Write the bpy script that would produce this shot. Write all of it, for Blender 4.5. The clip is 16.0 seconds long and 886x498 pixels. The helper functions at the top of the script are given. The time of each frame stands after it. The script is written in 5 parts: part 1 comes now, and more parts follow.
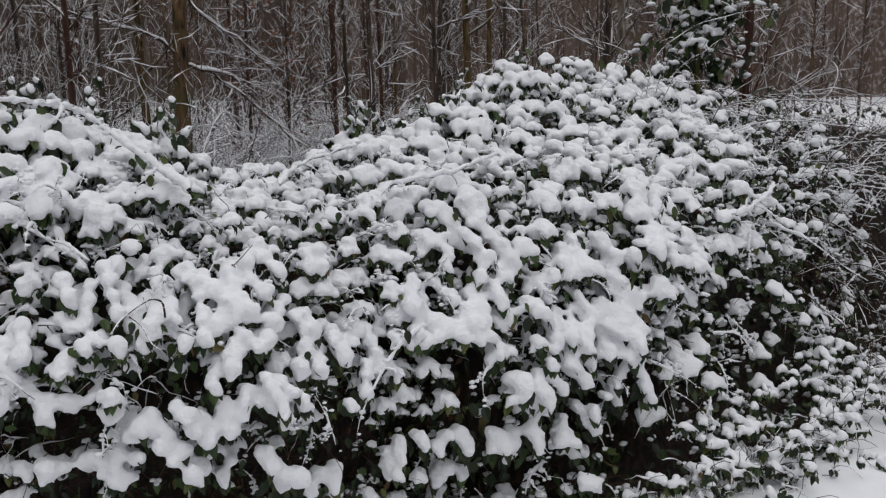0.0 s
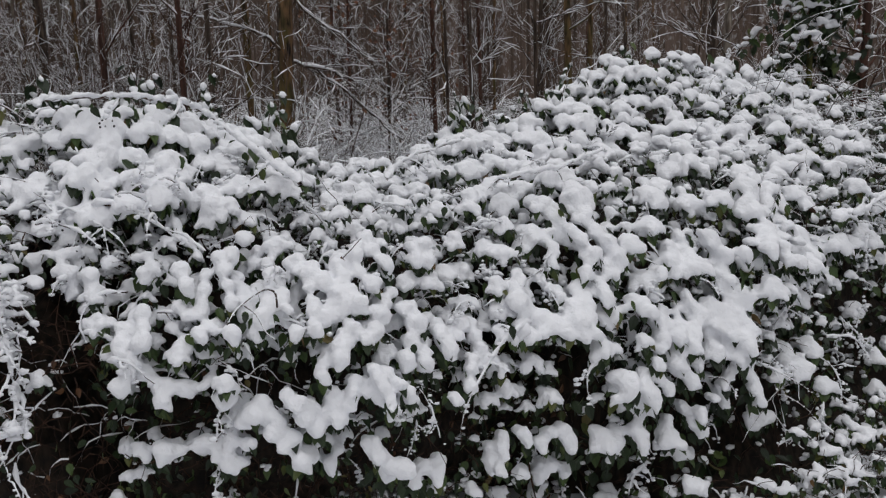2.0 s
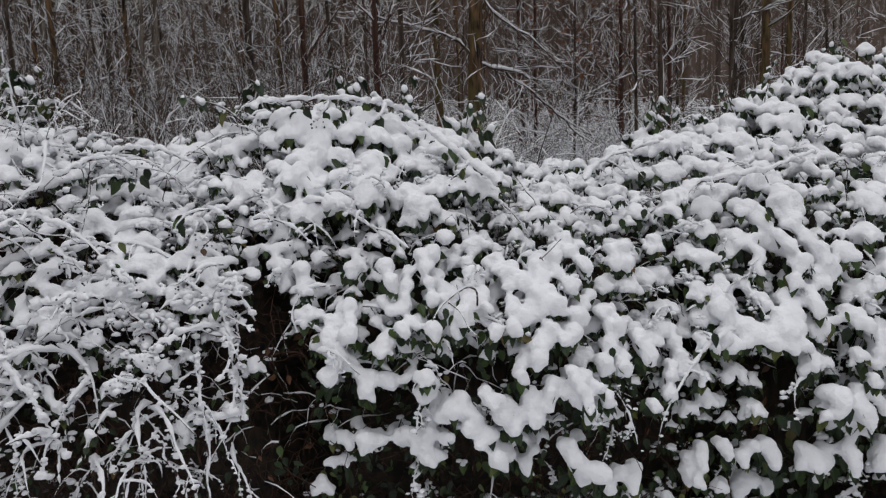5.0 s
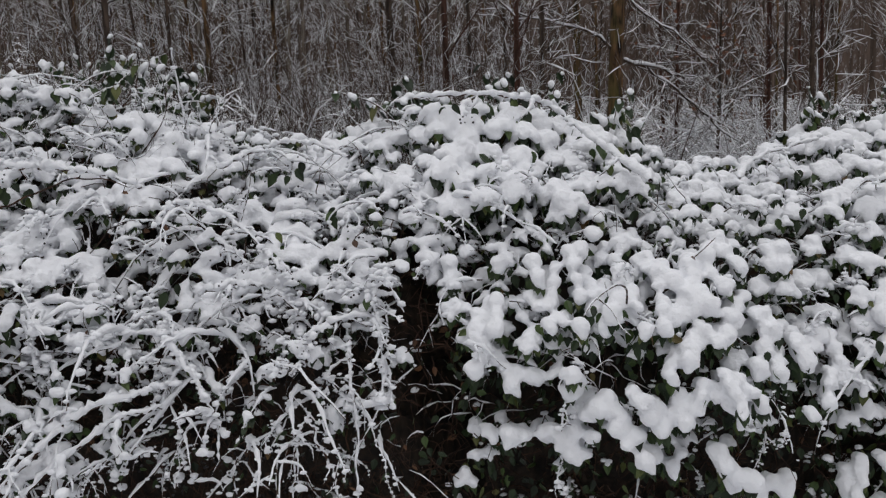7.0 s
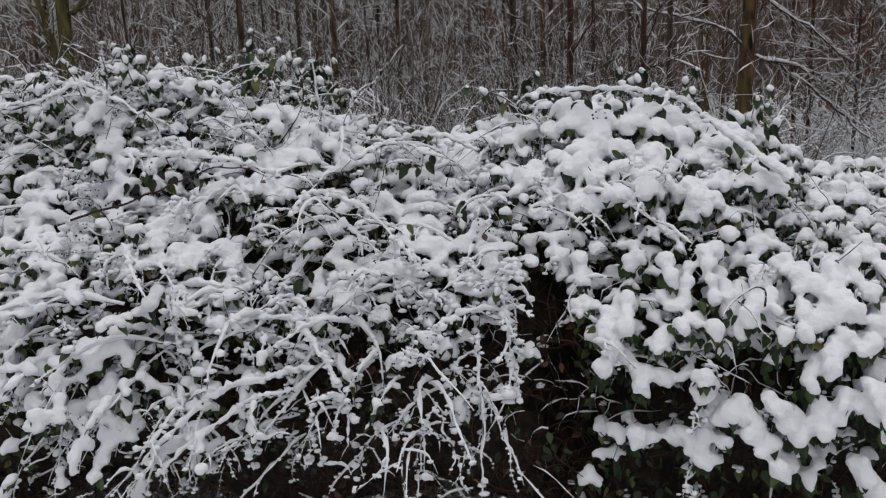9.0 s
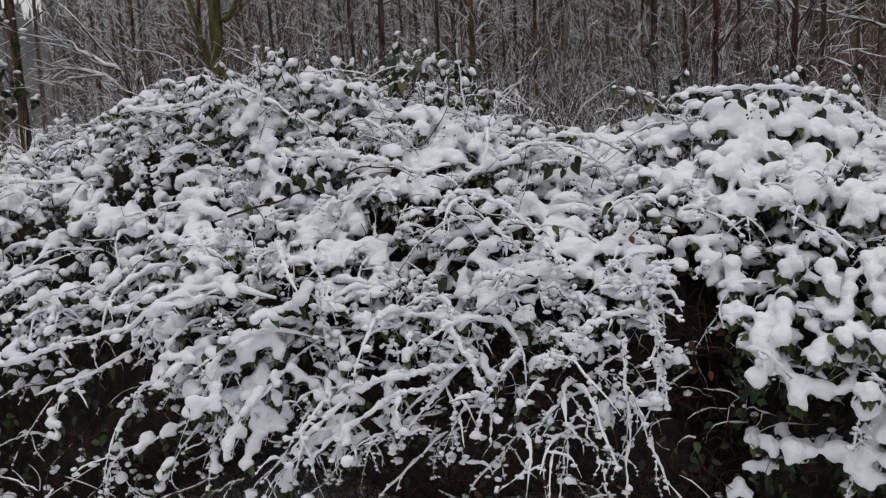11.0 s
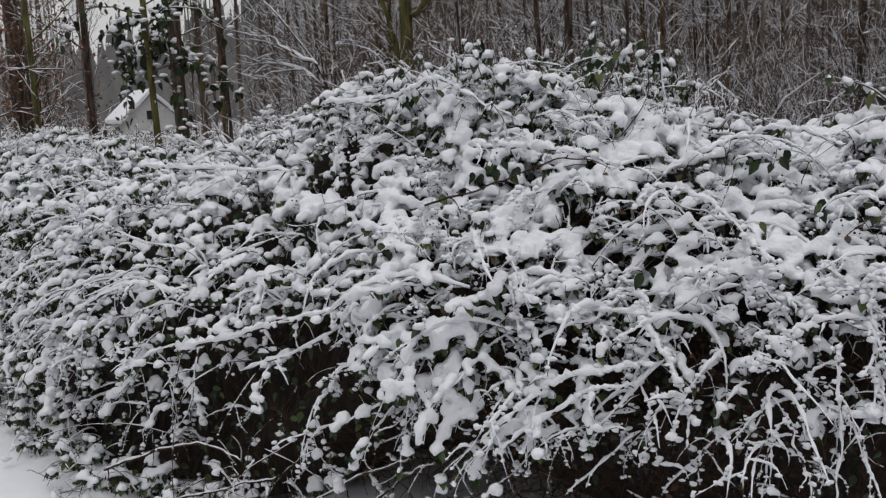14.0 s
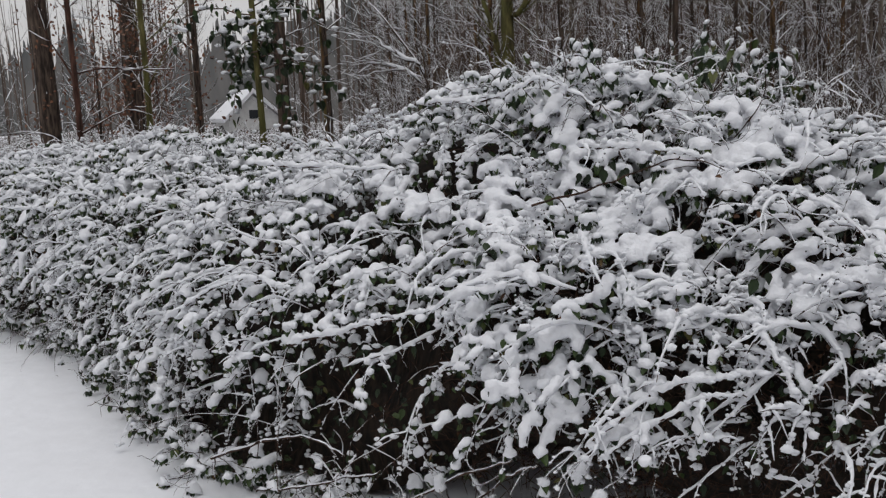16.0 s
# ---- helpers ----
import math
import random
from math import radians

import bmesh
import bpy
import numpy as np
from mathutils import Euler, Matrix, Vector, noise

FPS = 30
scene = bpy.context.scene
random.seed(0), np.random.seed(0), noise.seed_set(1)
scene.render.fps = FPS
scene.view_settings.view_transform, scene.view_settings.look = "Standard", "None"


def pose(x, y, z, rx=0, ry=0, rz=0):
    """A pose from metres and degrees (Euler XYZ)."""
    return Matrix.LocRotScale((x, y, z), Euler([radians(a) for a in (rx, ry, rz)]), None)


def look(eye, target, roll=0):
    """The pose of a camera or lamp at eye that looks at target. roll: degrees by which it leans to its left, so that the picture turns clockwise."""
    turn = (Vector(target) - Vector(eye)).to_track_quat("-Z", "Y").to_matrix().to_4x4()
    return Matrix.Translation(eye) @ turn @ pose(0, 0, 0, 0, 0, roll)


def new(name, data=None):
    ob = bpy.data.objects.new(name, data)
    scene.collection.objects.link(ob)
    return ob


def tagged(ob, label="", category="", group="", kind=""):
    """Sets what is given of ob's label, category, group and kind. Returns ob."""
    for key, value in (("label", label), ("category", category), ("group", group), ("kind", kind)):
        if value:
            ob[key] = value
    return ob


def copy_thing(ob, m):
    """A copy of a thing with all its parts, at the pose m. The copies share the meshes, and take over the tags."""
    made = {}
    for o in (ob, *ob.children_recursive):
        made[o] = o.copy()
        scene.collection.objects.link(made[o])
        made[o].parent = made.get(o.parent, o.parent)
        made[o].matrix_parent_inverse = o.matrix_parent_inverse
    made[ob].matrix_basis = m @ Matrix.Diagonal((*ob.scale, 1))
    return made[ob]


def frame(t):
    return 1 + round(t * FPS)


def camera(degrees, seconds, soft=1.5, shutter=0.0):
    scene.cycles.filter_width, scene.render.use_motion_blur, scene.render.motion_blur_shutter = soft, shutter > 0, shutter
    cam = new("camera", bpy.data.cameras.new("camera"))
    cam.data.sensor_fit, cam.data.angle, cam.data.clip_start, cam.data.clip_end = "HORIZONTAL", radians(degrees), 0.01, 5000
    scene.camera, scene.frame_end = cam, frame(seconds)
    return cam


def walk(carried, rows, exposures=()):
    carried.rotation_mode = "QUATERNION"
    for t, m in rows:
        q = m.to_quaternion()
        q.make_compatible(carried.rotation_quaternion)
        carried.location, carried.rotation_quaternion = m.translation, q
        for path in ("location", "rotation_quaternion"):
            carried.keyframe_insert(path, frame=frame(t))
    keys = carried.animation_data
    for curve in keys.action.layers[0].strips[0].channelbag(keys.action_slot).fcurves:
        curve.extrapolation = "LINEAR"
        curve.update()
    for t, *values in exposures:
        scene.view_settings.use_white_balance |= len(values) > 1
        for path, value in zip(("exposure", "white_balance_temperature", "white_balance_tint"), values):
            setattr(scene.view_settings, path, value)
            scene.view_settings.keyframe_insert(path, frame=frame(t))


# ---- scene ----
cam = camera(51.4, 16.0, soft=1.3)
# seconds, eye x y z in metres, yaw, pitch, roll in degrees
ROWS = [
    (0.0, 0.018, 0.016, 1.512, -29.22, -10.72, 1.42),
    (0.5, 0.010, 0.020, 1.511, -27.84, -10.83, 1.49),
    (1.0, 0.002, 0.025, 1.511, -26.50, -10.87, 1.36),
    (1.5, -0.006, 0.029, 1.510, -24.91, -10.85, 1.54),
    (2.0, -0.015, 0.033, 1.510, -23.35, -10.81, 1.68),
    (2.5, -0.024, 0.037, 1.509, -21.63, -10.76, 1.70),
    (3.0, -0.033, 0.041, 1.509, -20.18, -10.67, 1.82),
    (3.5, -0.044, 0.044, 1.508, -18.33, -10.44, 2.12),
    (4.0, -0.055, 0.047, 1.508, -16.56, -10.30, 2.16),
    (6.5, -0.118, 0.057, 1.505, -5.99, -10.26, 2.55),
    (7.0, -0.131, 0.057, 1.504, -4.23, -10.12, 2.49),
    (7.5, -0.145, 0.057, 1.504, -2.23, -9.90, 2.57),
    (8.0, -0.159, 0.056, 1.503, -0.73, -9.86, 2.29),
    (8.5, -0.172, 0.055, 1.502, 1.16, -9.96, 2.11),
    (9.0, -0.185, 0.054, 1.501, 2.87, -10.08, 2.07),
    (9.5, -0.198, 0.054, 1.500, 4.77, -9.96, 1.91),
    (10.0, -0.210, 0.054, 1.498, 6.91, -9.69, 2.13),
    (12.5, -0.265, 0.055, 1.486, 16.39, -9.64, 2.16),
    (13.0, -0.276, 0.055, 1.485, 18.21, -9.54, 2.14),
    (13.5, -0.287, 0.054, 1.484, 20.18, -9.44, 2.29),
    (14.0, -0.298, 0.052, 1.483, 21.86, -9.42, 2.40),
    (14.5, -0.309, 0.051, 1.482, 23.43, -9.34, 2.35),
    (15.0, -0.320, 0.049, 1.482, 24.89, -9.29, 2.42),
    (15.5, -0.330, 0.048, 1.481, 26.34, -9.23, 2.46),
    (16.0, -0.341, 0.046, 1.481, 27.72, -9.15, 2.23),
]
walk(cam, [(t, pose(x, y, z, 90 + pitch, roll, yaw)) for t, x, y, z, yaw, pitch, roll in ROWS])

# ---- sky and light: a flat overcast winter day ----
world = bpy.data.worlds.new("overcast_sky")
scene.world = world
world.use_nodes = True
wn = world.node_tree.nodes
wl = world.node_tree.links
wn.clear()
sky = wn.new("ShaderNodeTexSky")
sky.sky_type = 'NISHITA'
sky.sun_disc = False
sky.sun_elevation = radians(80)
sky.sun_rotation = radians(200)
sky.air_density, sky.dust_density, sky.ozone_density = 1.0, 4.0, 1.0
grey = wn.new("ShaderNodeHueSaturation")
grey.inputs["Saturation"].default_value = 0.5
bg = wn.new("ShaderNodeBackground")
bg.inputs["Strength"].default_value = 0.02
cloud = wn.new("ShaderNodeBackground")  # the even cloud layer
cloud.inputs["Color"].default_value = (1.0, 0.985, 0.995, 1)
cloud.inputs["Strength"].default_value = 0.54
both = wn.new("ShaderNodeAddShader")
wo = wn.new("ShaderNodeOutputWorld")
wl.new(sky.outputs["Color"], grey.inputs["Color"])
wl.new(grey.outputs["Color"], bg.inputs["Color"])
wl.new(bg.outputs["Background"], both.inputs[0])
wl.new(cloud.outputs["Background"], both.inputs[1])
wl.new(both.outputs["Shader"], wo.inputs["Surface"])
sun_data = bpy.data.lights.new("sun", 'SUN')
sun_data.energy = 0.92
sun_data.angle = radians(70)
sun_data.color = (0.99, 0.99, 1.0)
sun = new("sun", sun_data)
sun.matrix_world = look((0, 0, 30), (-2, 4, 0))
scene.view_settings.exposure = -0.07


# ---- materials ----
def material(name, rough=0.8):
    m = bpy.data.materials.new(name)
    m.use_nodes = True
    p = m.node_tree.nodes["Principled BSDF"]
    p.inputs["Roughness"].default_value = rough
    p.inputs["Specular IOR Level"].default_value = 0.3
    return m, m.node_tree.nodes, m.node_tree.links, p


def noise_node(n, l, scale, detail=4.0, stretch=None):
    co = n.new("ShaderNodeTexCoord")
    tex = n.new("ShaderNodeTexNoise")
    tex.inputs["Scale"].default_value = scale
    tex.inputs["Detail"].default_value = detail
    if stretch:
        mp = n.new("ShaderNodeMapping")
        mp.inputs["Scale"].default_value = stretch
        l.new(co.outputs["Object"], mp.inputs["Vector"])
        l.new(mp.outputs["Vector"], tex.inputs["Vector"])
    else:
        l.new(co.outputs["Object"], tex.inputs["Vector"])
    return tex


def ramp_node(n, stops):
    r = n.new("ShaderNodeValToRGB")
    while len(r.color_ramp.elements) < len(stops):
        r.color_ramp.elements.new(0.5)
    for e, (pos, col) in zip(r.color_ramp.elements, stops):
        e.position = pos
        e.color = (*col, 1)
    return r


def add_bump(n, l, p, parts):
    last = None
    for tex, strength, distance in parts:
        b = n.new("ShaderNodeBump")
        b.inputs["Strength"].default_value = strength
        b.inputs["Distance"].default_value = distance
        l.new(tex.outputs[0], b.inputs["Height"])
        if last:
            l.new(last.outputs["Normal"], b.inputs["Normal"])
        last = b
    l.new(last.outputs["Normal"], p.inputs["Normal"])


def snow_material(name, tint=(0.832, 0.846, 0.880), coarse=70):
    m, n, l, p = material(name, 0.62)
    big = noise_node(n, l, 9, 3)
    fine = noise_node(n, l, 260, 3)
    mid = noise_node(n, l, coarse, 4)
    r = ramp_node(n, [(0.3, tuple(c * 0.95 for c in tint)), (0.7, tint)])
    l.new(big.outputs[0], r.inputs["Fac"])
    l.new(r.outputs["Color"], p.inputs["Base Color"])
    add_bump(n, l, p, [(mid, 0.6, 0.010), (fine, 0.45, 0.003)])
    return m


def bark_material(name, dark, light, moss=None, scale=30):
    m, n, l, p = material(name, 0.9)
    grain = noise_node(n, l, scale, 5, (1, 1, 0.18))
    r = ramp_node(n, [(0.38, dark), (0.66, light)])
    l.new(grain.outputs[0], r.inputs["Fac"])
    out = r.outputs["Color"]
    if moss:
        patch = noise_node(n, l, 5, 4, (1, 1, 0.5))
        cut = ramp_node(n, [(0.48, (0, 0, 0)), (0.66, (0.8, 0.8, 0.8))])
        mix = n.new("ShaderNodeMixRGB")
        mix.inputs["Color2"].default_value = (*moss, 1)
        l.new(patch.outputs[0], cut.inputs["Fac"])
        l.new(cut.outputs["Color"], mix.inputs["Fac"])
        l.new(out, mix.inputs["Color1"])
        out = mix.outputs["Color"]
    l.new(out, p.inputs["Base Color"])
    add_bump(n, l, p, [(grain, 0.6, 0.01)])
    return m


def leaf_material(name, stops, joined):
    m, n, l, p = material(name, 0.42)
    pick = n.new("ShaderNodeNewGeometry" if joined else "ShaderNodeObjectInfo")
    r = ramp_node(n, stops)
    l.new(pick.outputs["Random Per Island" if joined else "Random"], r.inputs["Fac"])
    vein = noise_node(n, l, 60, 3)
    mix = n.new("ShaderNodeMixRGB")
    mix.blend_type = 'MULTIPLY'
    mix.inputs["Fac"].default_value = 0.5
    l.new(r.outputs["Color"], mix.inputs["Color1"])
    l.new(vein.outputs[0], mix.inputs["Color2"])
    l.new(mix.outputs["Color"], p.inputs["Base Color"])
    add_bump(n, l, p, [(vein, 0.3, 0.004)])
    return m


SNOW = snow_material("snow")
GROUND_SNOW = snow_material("ground_snow", (0.832, 0.846, 0.880), 14)
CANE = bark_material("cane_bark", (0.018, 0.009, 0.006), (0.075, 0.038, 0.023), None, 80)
# near-black brown: the deep shade inside the hedge is put into this colour
CORE = bark_material("inner_shade", (0.007, 0.005, 0.004), (0.030, 0.020, 0.013), None, 45)
BARK_DARK = bark_material("dark_bark", (0.020, 0.014, 0.011), (0.115, 0.082, 0.062))
BARK_RED = bark_material("red_brown_bark", (0.03, 0.014, 0.01), (0.11, 0.052, 0.036))
BARK_MOSS = bark_material("mossy_bark", (0.010, 0.007, 0.005), (0.20, 0.115, 0.055), (0.11, 0.095, 0.03))
BARK_GREEN = bark_material("green_mossy_bark", (0.04, 0.034, 0.014), (0.17, 0.15, 0.055), (0.11, 0.115, 0.03))
BARK_BIRCH = bark_material("birch_bark", (0.07, 0.055, 0.045), (0.34, 0.30, 0.25), (0.10, 0.07, 0.05))
TWIG = bark_material("twig_bark", (0.050, 0.034, 0.027), (0.15, 0.105, 0.085), None, 40)
FAR_BARK = bark_material("far_bark", (0.060, 0.042, 0.032), (0.17, 0.125, 0.10), None, 4)
BERRY, _n, _l, _p = material("dried_berry", 0.5)
_p.inputs["Base Color"].default_value = (0.012, 0.010, 0.012, 1)
GREENS = [(0.0, (0.014, 0.024, 0.012)), (0.6, (0.028, 0.050, 0.018)), (0.9, (0.070, 0.115, 0.032)), (0.985, (0.12, 0.13, 0.035)),
          (1.0, (0.16, 0.08, 0.03))]
LEAF = leaf_material("ivy_leaf", GREENS, False)
LEAVES = leaf_material("ivy_leaves", GREENS, True)
DEAD = leaf_material("dead_leaves", [(0.0, (0.05, 0.022, 0.012)), (0.6, (0.13, 0.06, 0.03)), (1.0, (0.20, 0.10, 0.05))], True)


# ---- mesh building ----
class Buf:
    """Collects vertices and faces for one mesh."""

    def __init__(self):
        self.v, self.f, self.n = [], [], 0

    def add(self, verts, faces):
        self.v.append(verts)
        self.f.append(faces + self.n)
        self.n += len(verts)

    def mesh(self, name, mat, smooth=True):
        me = bpy.data.meshes.new(name)
        if self.n:
            verts = np.concatenate(self.v)
            quads = [f for f in self.f if f.shape[1] == 4]
            tris = [f for f in self.f if f.shape[1] == 3]
            groups = [np.concatenate(g) for g in (quads, tris) if g]
            loops = np.concatenate([g.ravel() for g in groups]).astype(np.int32)
            sizes = np.concatenate([np.full(len(g), g.shape[1]) for g in groups])
            starts = np.concatenate([[0], np.cumsum(sizes)[:-1]]).astype(np.int32)
            me.vertices.add(len(verts))
            me.vertices.foreach_set("co", verts.astype(np.float32).ravel())
            me.loops.add(len(loops))
            me.loops.foreach_set("vertex_index", loops)
            me.polygons.add(len(sizes))
            me.polygons.foreach_set("loop_start", starts)
            me.polygons.foreach_set("use_smooth", np.full(len(sizes), smooth))
            me.update(calc_edges=True)
            me.validate()
        me.materials.append(mat)
        return me


def part(name, data, parent, label="", kind=""):
    ob = new(name, data)
    ob.parent = parent
    tagged(ob, label=label, kind=kind)
    return ob


rng = np.random.default_rng(7)
UP = np.array([0.0, 0.0, 1.0])


def unit(v):
    return v / (np.linalg.norm(v) + 1e-9)


def tube(buf, pts, radii, sides=5, flat=1.0, crumbly=0.0):
    """A tapered tube along pts; flat squeezes it in height."""
    pts = np.asarray(pts, float)
    tan = np.gradient(pts, axis=0)
    tan /= np.linalg.norm(tan, axis=1)[:, None] + 1e-9
    ref = np.where(np.abs(tan[:, 2:3]) > 0.9, np.array([[1.0, 0, 0]]), UP[None])
    a = np.cross(tan, ref)
    a /= np.linalg.norm(a, axis=1)[:, None] + 1e-9
    b = np.cross(a, tan)
    ang = np.arange(sides) * 2 * math.pi / sides
    r = np.asarray(radii, float)[:, None, None]
    ring = pts[:, None] + r * (np.cos(ang)[None, :, None] * a[:, None] + flat * np.sin(ang)[None, :, None] * b[:, None])
    n = len(pts)
    if crumbly:
        ring = ring + rng.standard_normal(ring.shape) * r * crumbly
    i = np.arange(n - 1)[:, None] * sides
    j = np.arange(sides)[None]
    k = (j + 1) % sides
    faces = np.stack([i + j, i + k, i + sides + k, i + sides + j], -1).reshape(-1, 4)
    buf.add(ring.reshape(-1, 3), faces)


def snow_ridge(buf, pts, radii, depth, sides=5, rough=0.35, crumbly=0.0, steep=0.1, gaps=0.0):
    """Snow lying along a branch: thick where it runs level, gone where it is steep."""
    pts = np.asarray(pts, float)
    tan = np.gradient(pts, axis=0)
    tan /= np.linalg.norm(tan, axis=1)[:, None] + 1e-9
    level = np.clip(1.12 - np.abs(tan[:, 2]) ** 1.5, steep, 1)
    h = depth * level * (1 + rough * rng.standard_normal(len(pts))).clip(0.3, 1.9)
    h *= np.where(rng.random(len(pts)) < 0.12, 0.5, 1.0)
    h *= np.linspace(1.15, 0.5, len(pts))
    h[0] *= 0.4
    h[-1] *= 0.3
    if gaps:
        h = np.where(rng.random(len(h)) < gaps, 0.0004, h)
    r = np.asarray(radii, float)
    tube(buf, pts + UP * (r * 0.5 + h * 0.55)[:, None], h + 0.25 * r, sides, 0.9, crumbly)


def grow(start, way, length, steps, wobble, pull=(0, 0, 0)):
    p = np.array(start, float)
    d = unit(np.array(way, float))
    pts = [p.copy()]
    for _ in range(steps):
        d = unit(d + wobble * rng.standard_normal(3) + np.array(pull) / steps)
        p = p + d * length / steps
        pts.append(p.copy())
    return np.array(pts)


def template_ico(level):
    bm = bmesh.new()
    bmesh.ops.create_icosphere(bm, subdivisions=level, radius=1)
    v = np.array([x.co[:] for x in bm.verts])
    f = np.array([[x.index for x in y.verts] for y in bm.faces])
    bm.free()
    return v, f


ICO1, ICO2, ICO3 = template_ico(1), template_ico(2), template_ico(3)


def blob(buf, p, rx, ry, rz, turn=0.0, tip=0.0):
    """One pillow of snow: rounded above, flatter below, its rim sagging unevenly; tip lets its near side hang down."""
    v, f = ICO3 if rx > 0.034 else ICO2
    lobes, phase = rng.integers(3, 7), rng.uniform(0, 6.3)
    th = np.arctan2(v[:, 1], v[:, 0])
    lobe = np.cos(lobes * th + phase) * np.clip(1 - np.abs(v[:, 2]), 0, 1)
    w = v * np.array([rx, ry, rz]) * ((1 + 0.12 * lobe) * (1 + 0.07 * rng.standard_normal(len(v))))[:, None]
    low = v[:, 2] < 0
    w[:, 2] = np.where(low, w[:, 2] * (0.8 + 0.4 * lobe), w[:, 2])
    c, s = math.cos(turn), math.sin(turn)
    w = np.stack([c * w[:, 0] - s * w[:, 1], s * w[:, 0] + c * w[:, 1], w[:, 2]], 1)
    w[:, 2] += tip * np.minimum(w[:, 1], 0)
    buf.add(w + p, f)


def petal(buf, p, way, size, width=0.5, depth=0.36):
    """Snow lying on one drooping leaf: a tongue from p along way."""
    y = unit(np.array(way, float))
    x = unit(np.cross(y, UP) + 1e-6)
    z = np.cross(x, y)
    v, f = ICO2
    w = v * np.array([width, 1.0, depth]) * size * 0.5 * (1 + 0.08 * rng.standard_normal((len(v), 1)))
    w[:, 0] *= 1.12 - 0.3 * v[:, 1]
    buf.add(p + y * size * 0.42 + w[:, :1] * x + w[:, 1:2] * y + w[:, 2:] * z, f)


# a leaf: pointed oval, folded along its midrib, in its own plane (y along the leaf)
LEAF_V = np.array([(0, 0, 0), (-0.24, 0.16, 0.05), (0, 0.25, -0.03), (0.24, 0.16, 0.05), (-0.31, 0.42, 0.03), (0, 0.55, -0.05),
                   (0.31, 0.42, 0.03), (-0.15, 0.78, -0.02), (0.15, 0.78, -0.02), (0, 1.0, -0.12)], float)
LEAF_F = np.array([(0, 2, 1), (0, 3, 2), (1, 2, 4), (2, 5, 4), (2, 3, 6), (2, 6, 5), (4, 5, 7), (5, 6, 8), (5, 9, 7), (5, 8, 9)])


def leaf_frame(way, face):
    y = unit(np.array(way, float))
    x = unit(np.cross(y, np.array(face, float)))
    return np.stack([x, y, np.cross(x, y)], 1)


def lattice_noise(p, seed):
    """Smooth random values between -1 and 1 at the points p."""
    i = np.floor(p).astype(np.int64)
    f = p - i
    f = f * f * (3 - 2 * f)
    out = np.zeros(len(p))
    for dx in (0, 1):
        for dy in (0, 1):
            for dz in (0, 1):
                h = (i[:, 0] + dx) * 73856093 ^ (i[:, 1] + dy) * 19349663 ^ (i[:, 2] + dz) * 83492791 ^ seed * 2654435761
                h = (h ^ (h >> 13)) * 1274126177 & 0x7fffffff
                w = np.abs(1 - dx - f[:, 0]) * np.abs(1 - dy - f[:, 1]) * np.abs(1 - dz - f[:, 2])
                out += w * ((h >> 7 & 0xffff) / 32767.5 - 1)
    return out


def snow_mesh(name, buf, voxel, rounds=1):
    """Melts the lumps of one bush into one crumbly skin of snow."""
    ob = new(name, buf.mesh(name, SNOW))
    rm = ob.modifiers.new("skin", 'REMESH')
    rm.mode, rm.voxel_size, rm.use_smooth_shade = 'VOXEL', voxel, True
    sm = ob.modifiers.new("soften", 'SMOOTH')
    sm.factor, sm.iterations = 0.5, rounds
    me = bpy.data.meshes.new_from_object(ob.evaluated_get(bpy.context.evaluated_depsgraph_get()))
    old = ob.data
    bpy.data.objects.remove(ob)
    bpy.data.meshes.remove(old)
    me.name = name
    co, no = np.empty(len(me.vertices) * 3, np.float32), np.empty(len(me.vertices) * 3, np.float32)
    me.vertices.foreach_get("co", co)
    me.vertices.foreach_get("normal", no)
    co, no = co.reshape(-1, 3).astype(float), no.reshape(-1, 3)
    bump = 0.0035 * lattice_noise(co / 0.040, 1) + 0.0042 * lattice_noise(co / 0.017, 2)
    me.vertices.foreach_set("co", (co + no * bump[:, None]).astype(np.float32).ravel())
    me.update()
    return me


# ---- the ground: one sheet of snow out to the horizon ----
def ground_height(x, y):
    h = 0.025 * noise.noise((x * 0.9, y * 0.9, 3.0)) + 0.012 * noise.noise((x * 3.1, y * 3.1, 5.0))
    far = max(0.0, y - 6)
    return h + 0.10 * noise.noise((x * 0.23, y * 0.23, 9.0)) * min(1.0, far / 4)


def build_ground():
    def axis(fine, lo, hi, reach):
        a = np.arange(lo, hi + fine / 2, fine)
        out = np.geomspace(1.0, reach, 22)
        return np.concatenate([lo - out[::-1], a, hi + out])
    xs, ys = axis(0.09, -8, 7, 600), axis(0.09, -1, 7, 600)
    v = np.array([(x, y, ground_height(x, y)) for y in ys for x in xs])
    w = len(xs)
    i, j = np.meshgrid(np.arange(len(ys) - 1), np.arange(w - 1), indexing="ij")
    a = (i * w + j).ravel()
    b = Buf()
    b.add(v, np.stack([a, a + 1, a + w + 1, a + w], 1))
    tagged(new("ground", b.mesh("ground", GROUND_SNOW)), "flat ground under fresh white snow", "ground", kind="structure")


build_ground()

